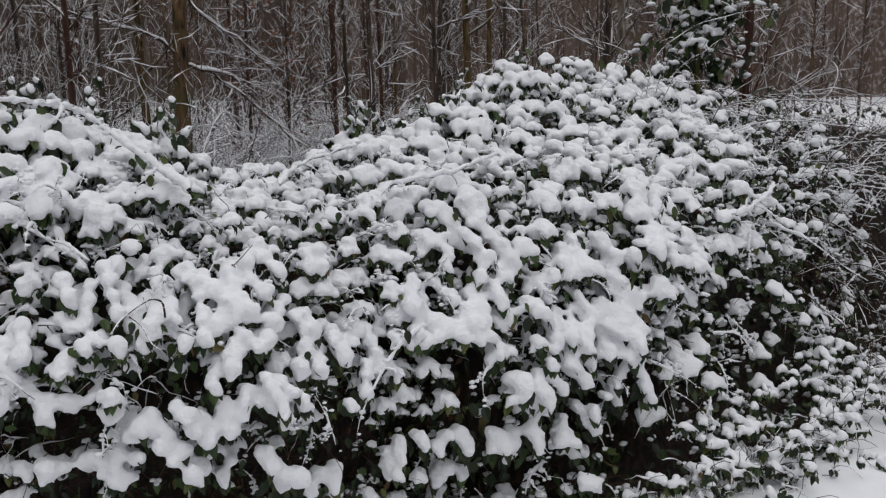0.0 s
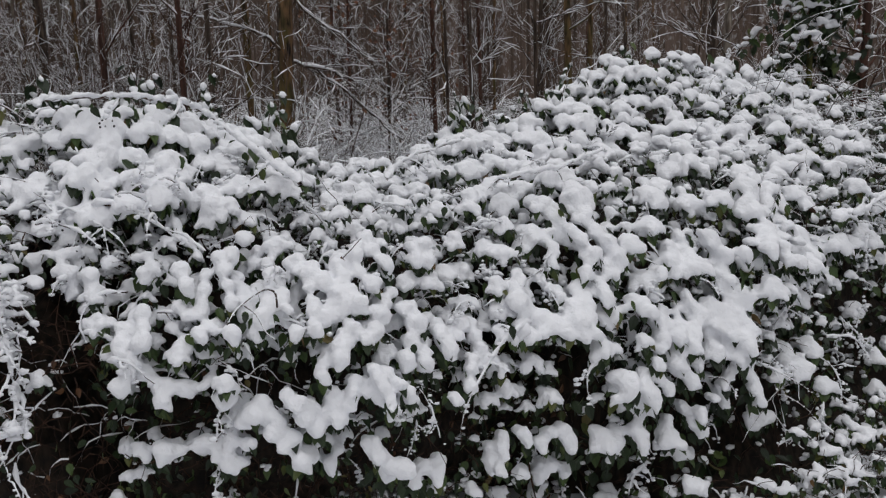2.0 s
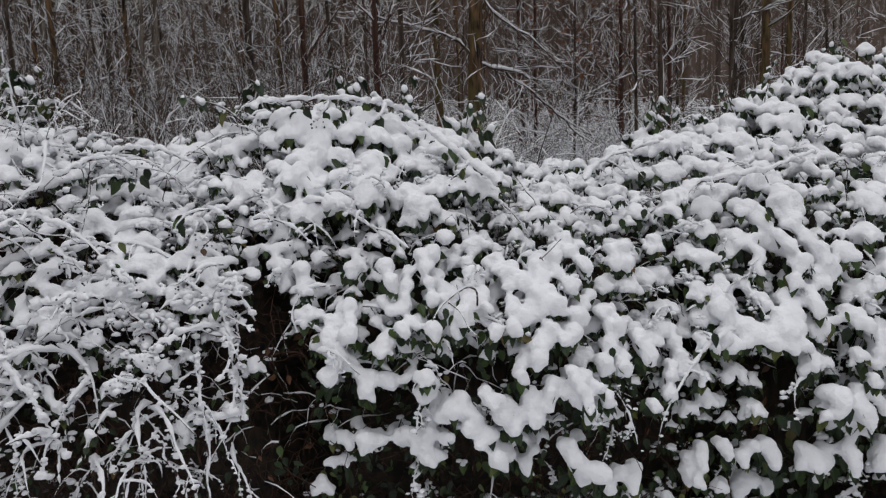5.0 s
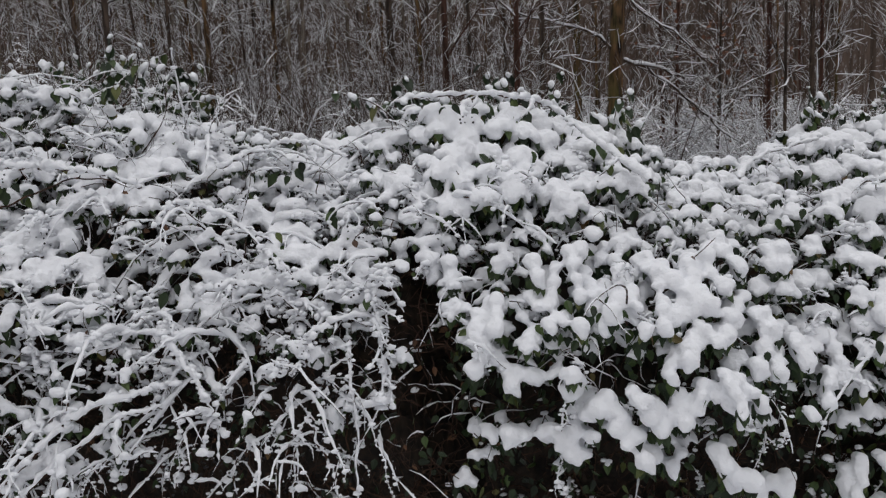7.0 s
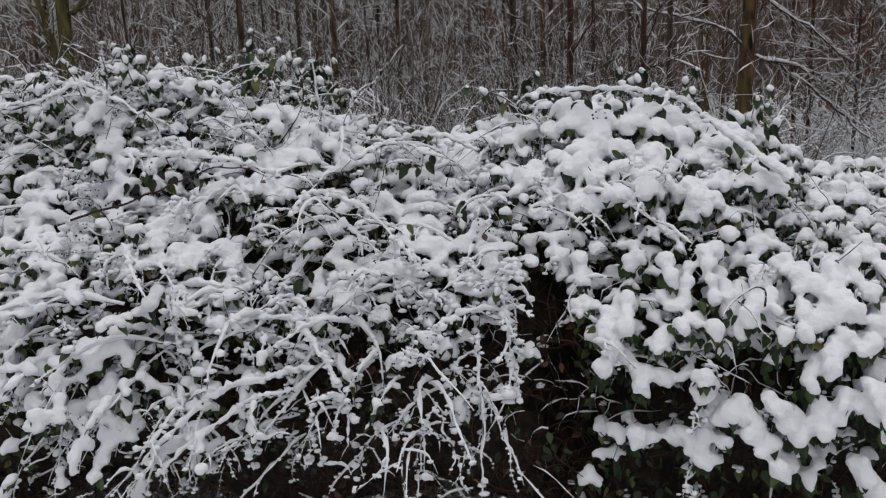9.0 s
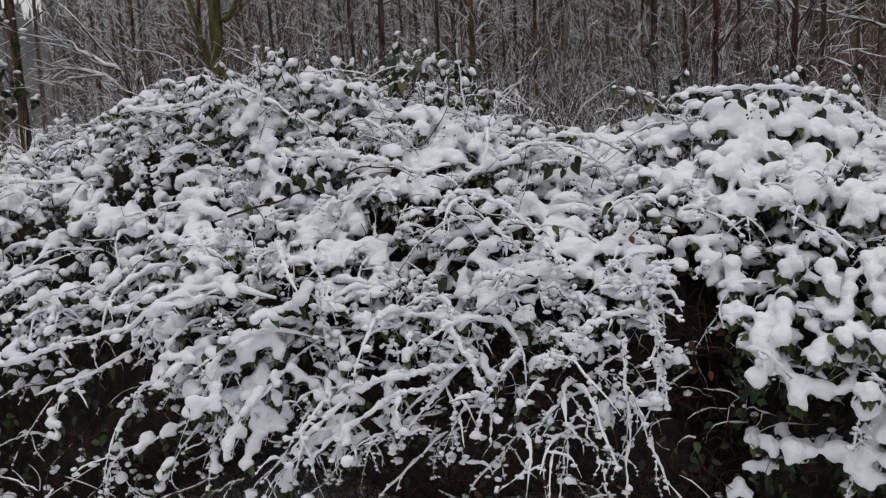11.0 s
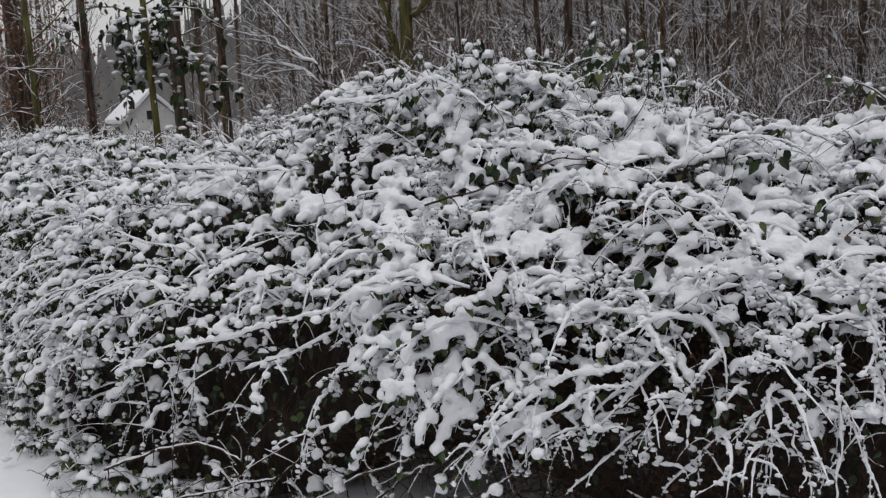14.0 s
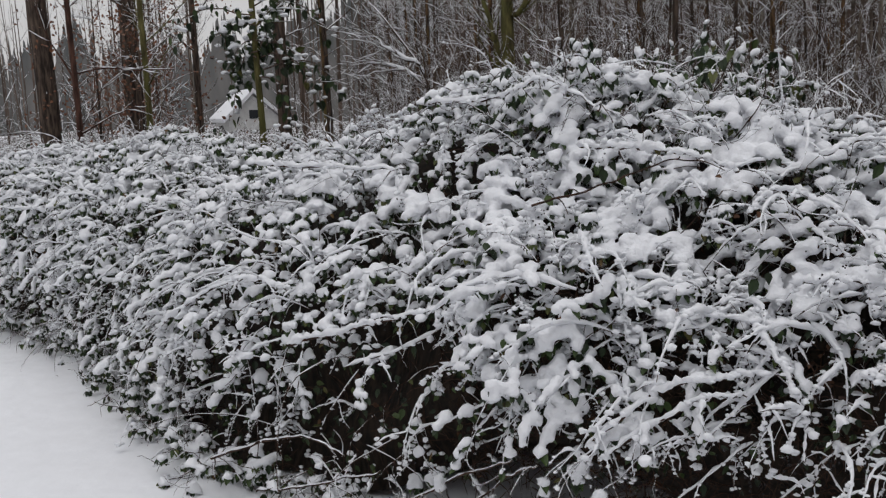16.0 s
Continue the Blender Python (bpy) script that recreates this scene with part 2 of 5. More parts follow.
# ---- the hedge's body: where its face, its crest and its top run ----
FRONT = ((-7, -6, -5, -4, -3, -2, -1, 0, 0.6, 1.4, 2.3, 3.0, 3.9, 4.5, 5.2, 6.5), (4.5, 4.2, 3.9, 3.38, 2.84, 2.62, 2.47, 2.45, 2.35, 2.42, 2.50, 2.70, 3.08, 3.22, 3.4, 3.9))
FOOT = ((-7, -4, -3, -2.2, -1.6, 1.0, 1.6, 2.0, 2.4, 6.5), (-0.04, -0.05, -0.16, -0.04, 0.28, 0.22, -0.05, -0.22, -0.42, -0.46))
CREST = ((-7, -6, -4, -3, -2, -1.2, -0.5, 0, 1, 2, 3.3, 4.2, 5.2, 6.5), (5.9, 5.5, 4.5, 4.2, 3.7, 3.6, 3.4, 3.3, 3.6, 4.0, 4.5, 4.6, 5.0, 5.6))
TOP = ((-6.5, -4.9, -3.7, -2.9, -2.3, -1.95, -1.5, -1.1, -0.8, -0.45, -0.1, 0.25, 0.55, 0.8, 1.05, 1.3, 1.6, 1.9, 2.3, 2.7, 3.2, 3.7, 4.6, 5.3, 6.5),
       (1.2, 1.33, 1.17, 1.33, 1.46, 1.54, 1.56, 1.48, 1.38, 1.34, 1.39, 1.39, 1.29, 1.20, 1.14, 1.10, 1.16, 1.22, 1.28, 1.45, 1.53, 1.45, 1.42, 1.3, 1.3))


def soft(x, table):
    return sum(np.interp(x + d, *table) for d in (-0.2, -0.1, 0, 0.1, 0.2)) / 5


def section(x):
    """The hedge cut across at x: (y, z) from the foot of its face over the crest to its back."""
    yf, yc, zc = soft(x, FRONT), soft(x, CREST), float(np.interp(x, *TOP))
    zm = min(1.06, zc - 0.12)
    ft = float(np.interp(x, *FOOT))
    return np.array([(yf + ft, 0.02), (yf + 0.3 * ft, 0.28), (yf, 0.55), (yf + 0.08, 0.82), (yf + 0.36, zm), ((yf + 0.36 + yc) / 2, (zm + zc) / 2 + 0.03),
                     (yc, zc), (yc + 0.6, zc - 0.25), (yc + 1.1, zc - 0.7)])


def surface(x, s, lumpy=True):
    """A point of the hedge's skin and its outward normal; s runs 0 at the foot, 0.75 at the crest, 1 at the back."""
    c = section(x)
    u = min(max(s, 0.0), 0.9999) * (len(c) - 1)
    k = int(u)
    f = u - k
    g = [c[max(k - 1, 0)], c[k], c[k + 1], c[min(k + 2, len(c) - 1)]]
    q = 0.5 * (2 * g[1] + (g[2] - g[0]) * f + (2 * g[0] - 5 * g[1] + 4 * g[2] - g[3]) * f * f + (3 * g[1] - g[0] - 3 * g[2] + g[3]) * f ** 3)
    d = unit(c[k + 1] - c[k])
    n = np.array([0, -d[1], d[0]])
    p = np.array([x, q[0], q[1]])
    if lumpy:
        p = p + n * (0.10 * noise.noise((x * 1.9, q[0] * 1.9, q[1] * 2.2)) + 0.06 * noise.noise((x * 5, q[0] * 5, q[1] * 5)))
    return p, n


def face_at(x, z):
    """The skin's point at height z on the hedge's face."""
    lo, hi = 0.02, 0.74
    for _ in range(14):
        m = (lo + hi) / 2
        if surface(x, m, False)[0][2] < z:
            lo = m
        else:
            hi = m
    return surface(x, (lo + hi) / 2)

# ---- the bushes of the hedge ----
# broad cushions of snow on the face: x, height, half width, half height
CUSHIONS_MIDDLE = [
    (0.62, 0.92, 0.18, 0.09), (0.51, 0.84, 0.06, 0.06), (0.68, 0.82, 0.06, 0.06), (0.84, 0.99, 0.08, 0.06), (0.39, 0.97, 0.11, 0.06),
    (0.22, 0.88, 0.13, 0.06), (0.14, 0.78, 0.04, 0.06), (0.16, 1.02, 0.07, 0.05), (0.85, 0.85, 0.07, 0.06), (0.93, 0.75, 0.08, 0.06),
    (0.99, 0.97, 0.05, 0.08), (1.08, 0.77, 0.08, 0.05), (0.48, 0.64, 0.10, 0.07), (0.45, 0.55, 0.07, 0.05), (0.71, 0.67, 0.11, 0.06),
    (0.70, 0.52, 0.07, 0.07), (0.64, 0.77, 0.05, 0.04), (1.11, 0.66, 0.07, 0.07), (1.18, 0.41, 0.07, 0.07), (1.33, 0.27, 0.04, 0.04),
    (0.28, 0.55, 0.07, 0.05), (0.24, 0.73, 0.06, 0.04), (0.53, 1.05, 0.07, 0.04), (0.93, 0.40, 0.06, 0.04)]
CUSHIONS_IVY = [
    (1.35, 0.85, 0.09, 0.08), (1.60, 0.96, 0.14, 0.08), (1.55, 0.82, 0.08, 0.07), (1.36, 0.39, 0.06, 0.07), (1.71, 0.51, 0.08, 0.07),
    (1.96, 0.66, 0.21, 0.10), (2.09, 0.42, 0.08, 0.08), (1.81, 0.56, 0.09, 0.06), (1.59, 0.35, 0.06, 0.06), (1.84, 0.36, 0.06, 0.06),
    (2.19, 1.31, 0.14, 0.08), (2.33, 1.15, 0.14, 0.07), (1.90, 1.14, 0.13, 0.06), (2.84, 1.23, 0.14, 0.08), (2.03, 0.90, 0.12, 0.07),
    (2.38, 0.87, 0.11, 0.07), (3.60, 1.18, 0.13, 0.08)]
CUSHIONS_BRAMBLE = [
    (-1.56, 0.88, 0.07, 0.10), (-1.49, 0.77, 0.06, 0.06), (-1.26, 0.81, 0.06, 0.07), (-1.15, 0.90, 0.05, 0.05), (-1.63, 0.72, 0.05, 0.08),
    (-1.29, 0.67, 0.06, 0.05), (-1.17, 1.12, 0.12, 0.06), (-1.00, 1.20, 0.11, 0.06), (-0.80, 1.28, 0.13, 0.06),
    (-1.32, 1.33, 0.12, 0.07), (-0.94, 1.37, 0.10, 0.07), (-1.55, 1.40, 0.11, 0.07), (-0.42, 1.09, 0.12, 0.08), ]
CUSHIONS_LEFT = [
    (-2.03, 1.12, 0.12, 0.05), (-2.68, 1.18, 0.13, 0.05)]
# dark hollows in the face where little snow has got in: x, height, half width, half height
HOLLOWS = [
    (0.55, 0.74, 0.22, 0.045), (0.22, 0.66, 0.12, 0.10), (1.02, 0.66, 0.05, 0.12), (0.95, 0.48, 0.12, 0.10), (0.50, 0.36, 0.5, 0.10),
    (0.02, 0.62, 0.10, 0.25), (1.45, 0.55, 0.10, 0.12), (2.72, 0.62, 0.09, 0.10), (3.02, 0.60, 0.08, 0.08), (1.62, 0.22, 0.12, 0.10),
    (-1.85, 0.72, 0.22, 0.10), (-2.15, 0.48, 0.20, 0.10), (-1.62, 0.52, 0.10, 0.08),
    (2.72, 0.93, 0.06, 0.07), (2.55, 0.66, 0.08, 0.10), (2.90, 0.40, 0.12, 0.10), (2.70, 0.20, 0.2, 0.10), (3.80, 0.50, 0.25, 0.15),
    (3.40, 0.58, 0.12, 0.10), (3.20, 0.26, 0.12, 0.08), (2.03, 0.20, 0.15, 0.08), (-1.95, 0.50, 0.16, 0.14), (-0.30, 0.45, 0.3, 0.2), (-0.9, 0.30, 0.5, 0.16), (-0.62, 0.62, 0.10, 0.12), (-1.0, 0.80, 0.09, 0.07), (-1.45, 0.42, 0.2, 0.14), (-2.3, 0.38, 0.25, 0.10), (-0.05, 0.9, 0.07, 0.14), (0.68, 1.02, 0.03, 0.02)]


def hollow(x, z):
    d = 1.0
    for hx, hz, a, b in HOLLOWS:
        d = min(d, ((x - hx) / a) ** 2 + ((z - hz) / b) ** 2)
    return d < 0.9


def rounded(pts):
    """The same line with its corners cut once."""
    a, b = pts[:-1], pts[1:]
    mid = np.stack([0.75 * a + 0.25 * b, 0.25 * a + 0.75 * b], 1).reshape(-1, 3)
    return np.concatenate([pts[:1], mid[1:-1], pts[-1:]])


class Bush:
    """One bush of the hedge: its snow, leaves, canes and what is inside it."""

    def __init__(self, name, label, lo, hi, voxel):
        self.root = tagged(new(name), label, "bush", "bushes of the hedge")
        self.root.location = (0.5 * (lo + hi), float(soft(0.5 * (lo + hi), FRONT)) + 0.5, 0)
        self.at = np.array(self.root.location)
        self.lo, self.hi, self.voxel = lo, hi, voxel
        self.lumps, self.ridges, self.canes, self.inner, self.berries, self.leaves = Buf(), Buf(), [], Buf(), Buf(), []
        self.dead = Buf()

    def leaf(self, p, way, face, size):
        self.leaves.append((p, leaf_frame(way, face), size))

    def lump(self, p, r, flatness=0.7, fingers=2, tip=0.25):
        blob(self.lumps, p, r * rng.uniform(0.85, 1.7), r * rng.uniform(0.75, 1.05), r * flatness, rng.uniform(0, 6.3), tip)
        for _ in range(fingers):
            a = rng.uniform(0, 2 * math.pi)
            d = r * rng.uniform(0.75, 1.3)
            q = p + np.array([math.cos(a) * d, math.sin(a) * d * 0.7 - 0.25 * r, -rng.uniform(-0.1, 0.9) * r])
            s = r * rng.uniform(0.32, 0.72)
            blob(self.lumps, q, s * rng.uniform(0.8, 1.2), s * 0.95, s * rng.uniform(0.7, 1.2), a, tip)

    def clump(self, p, n, r, leaves=4, leaf_size=0.05, flatness=0.7, fingers=2):
        """A tuft of leaves bent down under its cap of snow."""
        self.lump(p, r, flatness, fingers)
        for _ in range(leaves):
            a = rng.uniform(0, 2 * math.pi)
            out = np.array([math.cos(a), math.sin(a) - 0.55, 0])
            base = p + unit(out) * r * rng.uniform(0.3, 0.8) - UP * r * rng.uniform(0.35, 0.9)
            way = out * 0.45 - UP * rng.uniform(0.5, 1.4)
            self.leaf(base, way, out + UP * 0.5 + 0.4 * rng.standard_normal(3), leaf_size * rng.uniform(0.6, 1.2))

    def pad(self, p, n, r, leaves=6, leaf_size=0.055, hanging=2):
        """A tuft of leaves bent down, each under its own hood of snow, round a cap on the middle."""
        f = unit(np.array([n[0], min(n[1], 0.0) - 0.35, 0.0]))
        side = np.array([-f[1], f[0], 0.0])
        blob(self.lumps, p + UP * r * 0.2, r * rng.uniform(0.85, 1.15), r * rng.uniform(0.8, 1.0), r * rng.uniform(0.7, 0.95), rng.uniform(0, 6.3), 0.15)
        if r > 0.016:
            blob(self.lumps, p - f * r * rng.uniform(0.6, 1.0) + side * r * rng.uniform(-0.8, 0.8) + UP * r * rng.uniform(0.0, 0.6), r * 0.9, r * 0.8, r * 0.65)
        a0 = rng.uniform(-0.4, 0.4)
        for k in range(leaves):
            a = a0 + (k + 0.5 - leaves / 2) * 4.0 / leaves + rng.normal() * 0.2
            out = math.cos(a) * f + math.sin(a) * side
            q = p + out * r * rng.uniform(0.7, 1.25) - UP * r * rng.uniform(-0.25, 0.8)
            self.hood(q, out, leaf_size * rng.uniform(0.75, 1.2), min(r * 0.75, leaf_size * rng.uniform(0.27, 0.38)))
        for _ in range(hanging):
            a = rng.uniform(-1.6, 1.6)
            out = math.cos(a) * f + math.sin(a) * side
            self.leaf(p + out * r * rng.uniform(0.0, 0.5) - UP * r * rng.uniform(0.3, 0.7), out * 0.3 - UP * rng.uniform(0.5, 1.4),
                      out + UP * 0.5 + 0.4 * rng.standard_normal(3), leaf_size * rng.uniform(0.7, 1.0))

    def hood(self, q, out, size, h, drop=(0.5, 1.7)):
        """One bent leaf with the rounded, crumbling snow on it."""
        way = unit(out - UP * rng.uniform(*drop))
        blob(self.lumps, q, h * rng.uniform(0.95, 1.2), h * rng.uniform(0.9, 1.1), h * rng.uniform(0.8, 1.0), rng.uniform(0, 6.3), 0.2)
        petal(self.lumps, q - way * h * 0.2, way, min(size * rng.uniform(0.6, 0.8), h * 3.2), rng.uniform(0.7, 0.95), rng.uniform(0.55, 0.75))
        self.leaf(q - way * size * 0.12 - UP * 0.005, way - UP * 0.25, out + UP * 0.8 + 0.25 * rng.standard_normal(3), size * rng.uniform(0.85, 1.05))

    def cushion(self, x, z, a, b, leaf_size, out=0.03, slope=0.7):
        """A bank of snow lying over several shoots: closed above, parting below into thick hanging tongues."""
        a, b = max(0.02, a - 0.03), max(0.015, b - 0.028)
        for u in np.arange(-a, a + 0.01, 0.037 if a > 0.07 else 0.043):
            u += rng.normal() * 0.012
            rim = b * math.sqrt(max(0.05, 1 - (u / a) ** 2))
            w, drift, lift = rim * rng.uniform(0.4, 1.0), 0.5 * u / a + rng.normal() * 0.5, rng.normal() * 0.012
            end = -rim * rng.uniform(0.65, 1.2)
            r = rng.uniform(0.018, 0.027)
            while True:
                p, n = face_at(x + u, max(0.08, z + w))
                q = p + np.array([0, slope * w - out - lift, lift + 0.012 * noise.noise(p * 14)])
                k = r * rng.uniform(0.85, 1.15)
                blob(self.lumps, q, k * 1.15, k * 1.1, k * 0.95, rng.uniform(0, 6.3), 0.3)
                blob(self.lumps, q + np.array([0, 0.025, -0.002]), k, k, k * 0.8)
                if w < end:
                    break
                if rng.random() < 0.35:
                    o = unit(np.array([rng.normal(), -0.6, 0.0]))
                    self.hood(q + o * k * 0.75 + UP * k * rng.uniform(-0.2, 0.5), o, leaf_size, k * rng.uniform(0.6, 0.85))
                w -= rng.uniform(0.020, 0.030)
                u += drift * 0.025 * (1 - w / b)
            for _ in range(3):
                o = unit(np.array([rng.normal() * 0.9, -1.0, 0.0]))
                self.hood(q + o * r * 0.4 - UP * r * rng.uniform(0.1, 0.9), o, leaf_size * rng.uniform(0.85, 1.1), r * rng.uniform(0.55, 0.8))
            for _ in range(5):
                v = q + np.array([rng.normal() * 0.02, rng.uniform(0.02, 0.10), -rng.uniform(0.0, 0.06)])
                self.leaf(v, np.array([rng.normal() * 0.6, -0.5, -rng.uniform(0.4, 1.4)]), np.array([0, -1, 0.6]) + 0.4 * rng.standard_normal(3), leaf_size * rng.uniform(0.7, 1.1))

    def greenery(self, count, s0=0.03, s1=0.7, size=0.045, dusted=0.4):
        """Leaves in the shade between and behind the tufts."""
        for _ in range(count):
            x = rng.uniform(self.lo, self.hi)
            p, n = surface(x, rng.uniform(s0, s1))
            way = rng.standard_normal(3) * 0.6 + n * 0.3 - UP * 0.8
            q = p - n * rng.uniform(0.02, 0.18)
            self.leaf(q, way, n + 0.6 * rng.standard_normal(3), size * rng.uniform(0.6, 1.2))
            if rng.random() < dusted and not hollow(x, q[2]):
                for _ in range(rng.integers(1, 4)):
                    self.crumb(q + rng.standard_normal(3) * size * 0.22 + UP * size * 0.08, size * rng.uniform(0.14, 0.34))

    def crumb(self, p, r):
        self.ridges.add(ICO1[0] * r * np.array([rng.uniform(0.9, 1.6), 1.0, rng.uniform(0.6, 0.95)]) * (1 + 0.14 * rng.standard_normal((12, 1))) + p, ICO1[1])

    def spray(self, p, n, length, thick, berries=0.0, side=0.0, fall=-1.5):
        """A branching shoot crusted with snow, with clots of it at the tips."""
        way = n * 0.55 + np.array([side + rng.normal(), -0.1, rng.normal() * 0.5])
        main = np.maximum(grow(p - n * 0.03, way, length, 7, 0.15, (side * 0.5, 0, fall)), np.array([-99, -99, 0.02]))
        r = thick * 0.25 + 0.0008
        tube(self.inner, main, np.linspace(r, r * 0.5, 8), 4)
        snow_ridge(self.ridges, main, np.full(8, r), thick * 0.95, 5, 0.45, 0.2, 0.45)
        self.knobs(main, thick * 0.8)
        ends = [main[-1], main[4]]
        for _ in range(rng.integers(2, 6)):
            k = rng.integers(1, 7)
            d = unit(main[k + 1] - main[k]) + rng.standard_normal(3) * 0.75
            tw = np.maximum(grow(main[k], d, length * rng.uniform(0.2, 0.5), 4, 0.3, (0, 0, -0.6)), np.array([-99, -99, 0.02]))
            tube(self.inner, tw, np.linspace(r * 0.7, r * 0.4, 5), 3)
            snow_ridge(self.ridges, tw, np.full(5, r * 0.6), thick * rng.uniform(0.5, 0.9), 5 if p[0] > -2.5 else 4, 0.4, 0.16, 0.45)
            ends.append(tw[-1])
            ends.append(tw[2])
        for e in ends:
            for _ in range(rng.integers(0, 4)):
                self.crumb(e + rng.standard_normal(3) * thick * 1.3, thick * rng.uniform(0.55, 1.5))
            if rng.random() < berries:
                for _ in range(rng.integers(2, 6)):
                    self.berries.add(ICO1[0] * rng.uniform(0.0022, 0.004) + e + rng.standard_normal(3) * 0.014 - UP * 0.012, ICO1[1])

    def sprig(self, x, y, z, tall=0.22, tufts=5, leaf_size=0.06):
        """A leafy shoot standing above the crest, a hooded leaf at each of its joints."""
        stem = grow((x, y + 0.05, z - tall), (rng.normal() * 0.45, -0.15, 1), tall * 1.1, 7, 0.12, (rng.normal() * 0.8, 0, -0.5))
        self.cane(stem, 0.003, 0.003, 0)
        lines = [stem]
        for _ in range(2):
            arm = grow(stem[rng.integers(2, 5)], (rng.normal() * 0.9, -0.2, 0.8), tall * rng.uniform(0.35, 0.6), 5, 0.15, (0, 0, -0.7))
            self.cane(arm, 0.002, 0.0025, 0)
            lines.append(arm)
        for line in lines:
            for q in line[2:]:
                o = unit(np.array([rng.normal(), rng.normal() - 0.4, 0.0]))
                self.hood(q + o * 0.016, o, leaf_size * rng.uniform(0.7, 1.15), rng.uniform(0.006, 0.013))
                if rng.random() < 0.25:
                    self.leaf(q, o * 0.5 - UP, rng.standard_normal(3) - np.array([0, 1, 0]), leaf_size * rng.uniform(0.7, 1.1))

    def knobs(self, pts, snow):
        """Crumbs and clots of snow caught on the buds and thorns of a cane."""
        for k in range(len(pts) - 1):
            for _ in range(max(1, int(np.linalg.norm(pts[k + 1] - pts[k]) / 0.013))):
                if rng.random() < 0.36:
                    q = pts[k] + (pts[k + 1] - pts[k]) * rng.random()
                    self.crumb(q + rng.standard_normal(3) * snow * np.array([0.6, 0.6, 0.45]) + UP * snow * 0.4, snow * rng.uniform(0.6, 1.2) + 0.001)

    def cane(self, pts, r=0.0035, snow=0.009, twigs=0, berries=0.0):
        pts = rounded(np.maximum(np.asarray(pts, float), np.array([-99, -99, 0.02])))
        radii = np.linspace(r, r * 0.5, len(pts))
        snow = snow * float(np.clip((pts[:, 2].mean() - 0.15) / 0.55, 0.28, 1))
        one = Buf()
        self.canes.append(one)
        tube(one, pts, radii, 5)
        if snow:
            snow_ridge(self.ridges, pts + rng.standard_normal(pts.shape) * snow * 0.12, radii, snow * 1.15, 7, 0.3, 0.2, 0.45)
            self.knobs(pts, snow)
        for _ in range(twigs):
            k = rng.integers(1, len(pts))
            side = unit(rng.standard_normal(3) * np.array([1, 0.7, 0.5]) + np.array([0, -0.5, -0.2]))
            tw = grow(pts[k], side, rng.uniform(0.05, 0.17), 4, 0.3, (0, -0.1, -1.0))
            tw = rounded(tw)
            tube(one, tw, np.linspace(r * 0.6, r * 0.3, len(tw)), 4)
            if snow:
                snow_ridge(self.ridges, tw, np.full(len(tw), r * 0.5), snow * 0.7, 5, 0.45, 0.18, 0.4)
                self.knobs(tw, snow * 0.8)
            if rng.random() < berries and not in_cushion(tw[-1][0], tw[-1][2], CUSHIONS_BRAMBLE):
                for _ in range(rng.integers(4, 9)):
                    q = tw[-1] + rng.standard_normal(3) * 0.018 - UP * 0.015
                    self.berries.add(ICO1[0] * rng.uniform(0.0025, 0.0042) + q, ICO1[1])
                if rng.random() < 0.6:
                    self.lump(tw[-1] + UP * 0.01, rng.uniform(0.009, 0.018), 0.8, 1)

    def tangle(self, count, snowy=0.5, top=0.62):
        """Bare stems in the dark under the snow, with crumbs of snow and withered leaves caught on them."""
        for _ in range(count):
            x = rng.uniform(self.lo, self.hi)
            p, n = surface(x, rng.uniform(0.02, top))
            q = p - n * rng.uniform(0.04, 0.22)
            way = np.array([rng.normal() * 0.9, rng.normal() * 0.25 + 0.08, rng.normal()])
            pts = grow(q, way, rng.uniform(0.06, 0.22), 5, 0.3, (0, 0, -0.9))
            pts = np.maximum(pts, np.array([-99, -99, 0.02]))
            r = rng.uniform(0.001, 0.0028)
            tube(self.inner, pts, np.linspace(r, r * 0.6, 6), 3)
            lit = snowy * min(1.0, max(0.05, (p[2] - 0.35) / 0.5))
            if rng.random() < lit:
                snow_ridge(self.ridges, pts, np.full(6, r), rng.uniform(0.0015, 0.0045), 4, 0.6)
            for _ in range(1 if rng.random() < 0.4 * lit else 0):
                s = rng.uniform(0.005, 0.013)
                self.ridges.add(ICO1[0] * s * np.array([1.3, 1.1, 0.8]) * (1 + 0.15 * rng.standard_normal((12, 1))) + pts[rng.integers(1, 6)] + UP * s * 0.5, ICO1[1])
            if rng.random() < 0.12:
                v = LEAF_V * rng.uniform(0.015, 0.035)
                self.dead.add(v @ leaf_frame(rng.standard_normal(3) - UP, rng.standard_normal(3)).T + pts[3], LEAF_F)

    def finish(self):
        # a closed dark sheet behind the skin, standing in for the shade inside
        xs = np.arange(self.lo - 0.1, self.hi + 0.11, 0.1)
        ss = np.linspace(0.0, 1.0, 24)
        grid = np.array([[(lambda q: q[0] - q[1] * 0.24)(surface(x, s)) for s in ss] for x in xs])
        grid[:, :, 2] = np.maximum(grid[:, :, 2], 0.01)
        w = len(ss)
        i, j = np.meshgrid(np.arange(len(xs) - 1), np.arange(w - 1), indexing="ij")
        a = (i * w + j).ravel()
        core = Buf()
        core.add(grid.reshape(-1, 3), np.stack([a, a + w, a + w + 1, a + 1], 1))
        for name, buf, mat, label in (("inner_growth", core, CORE, "dense inside of the bush as one sheet, coloured dark for its shade"), ("stem_tangle", self.inner, CANE, "thin bare stems"), ("cane_snow", self.ridges, SNOW, "snow lying along the canes"),
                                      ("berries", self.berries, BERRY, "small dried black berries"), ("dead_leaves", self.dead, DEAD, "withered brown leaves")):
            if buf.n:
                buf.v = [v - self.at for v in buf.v]
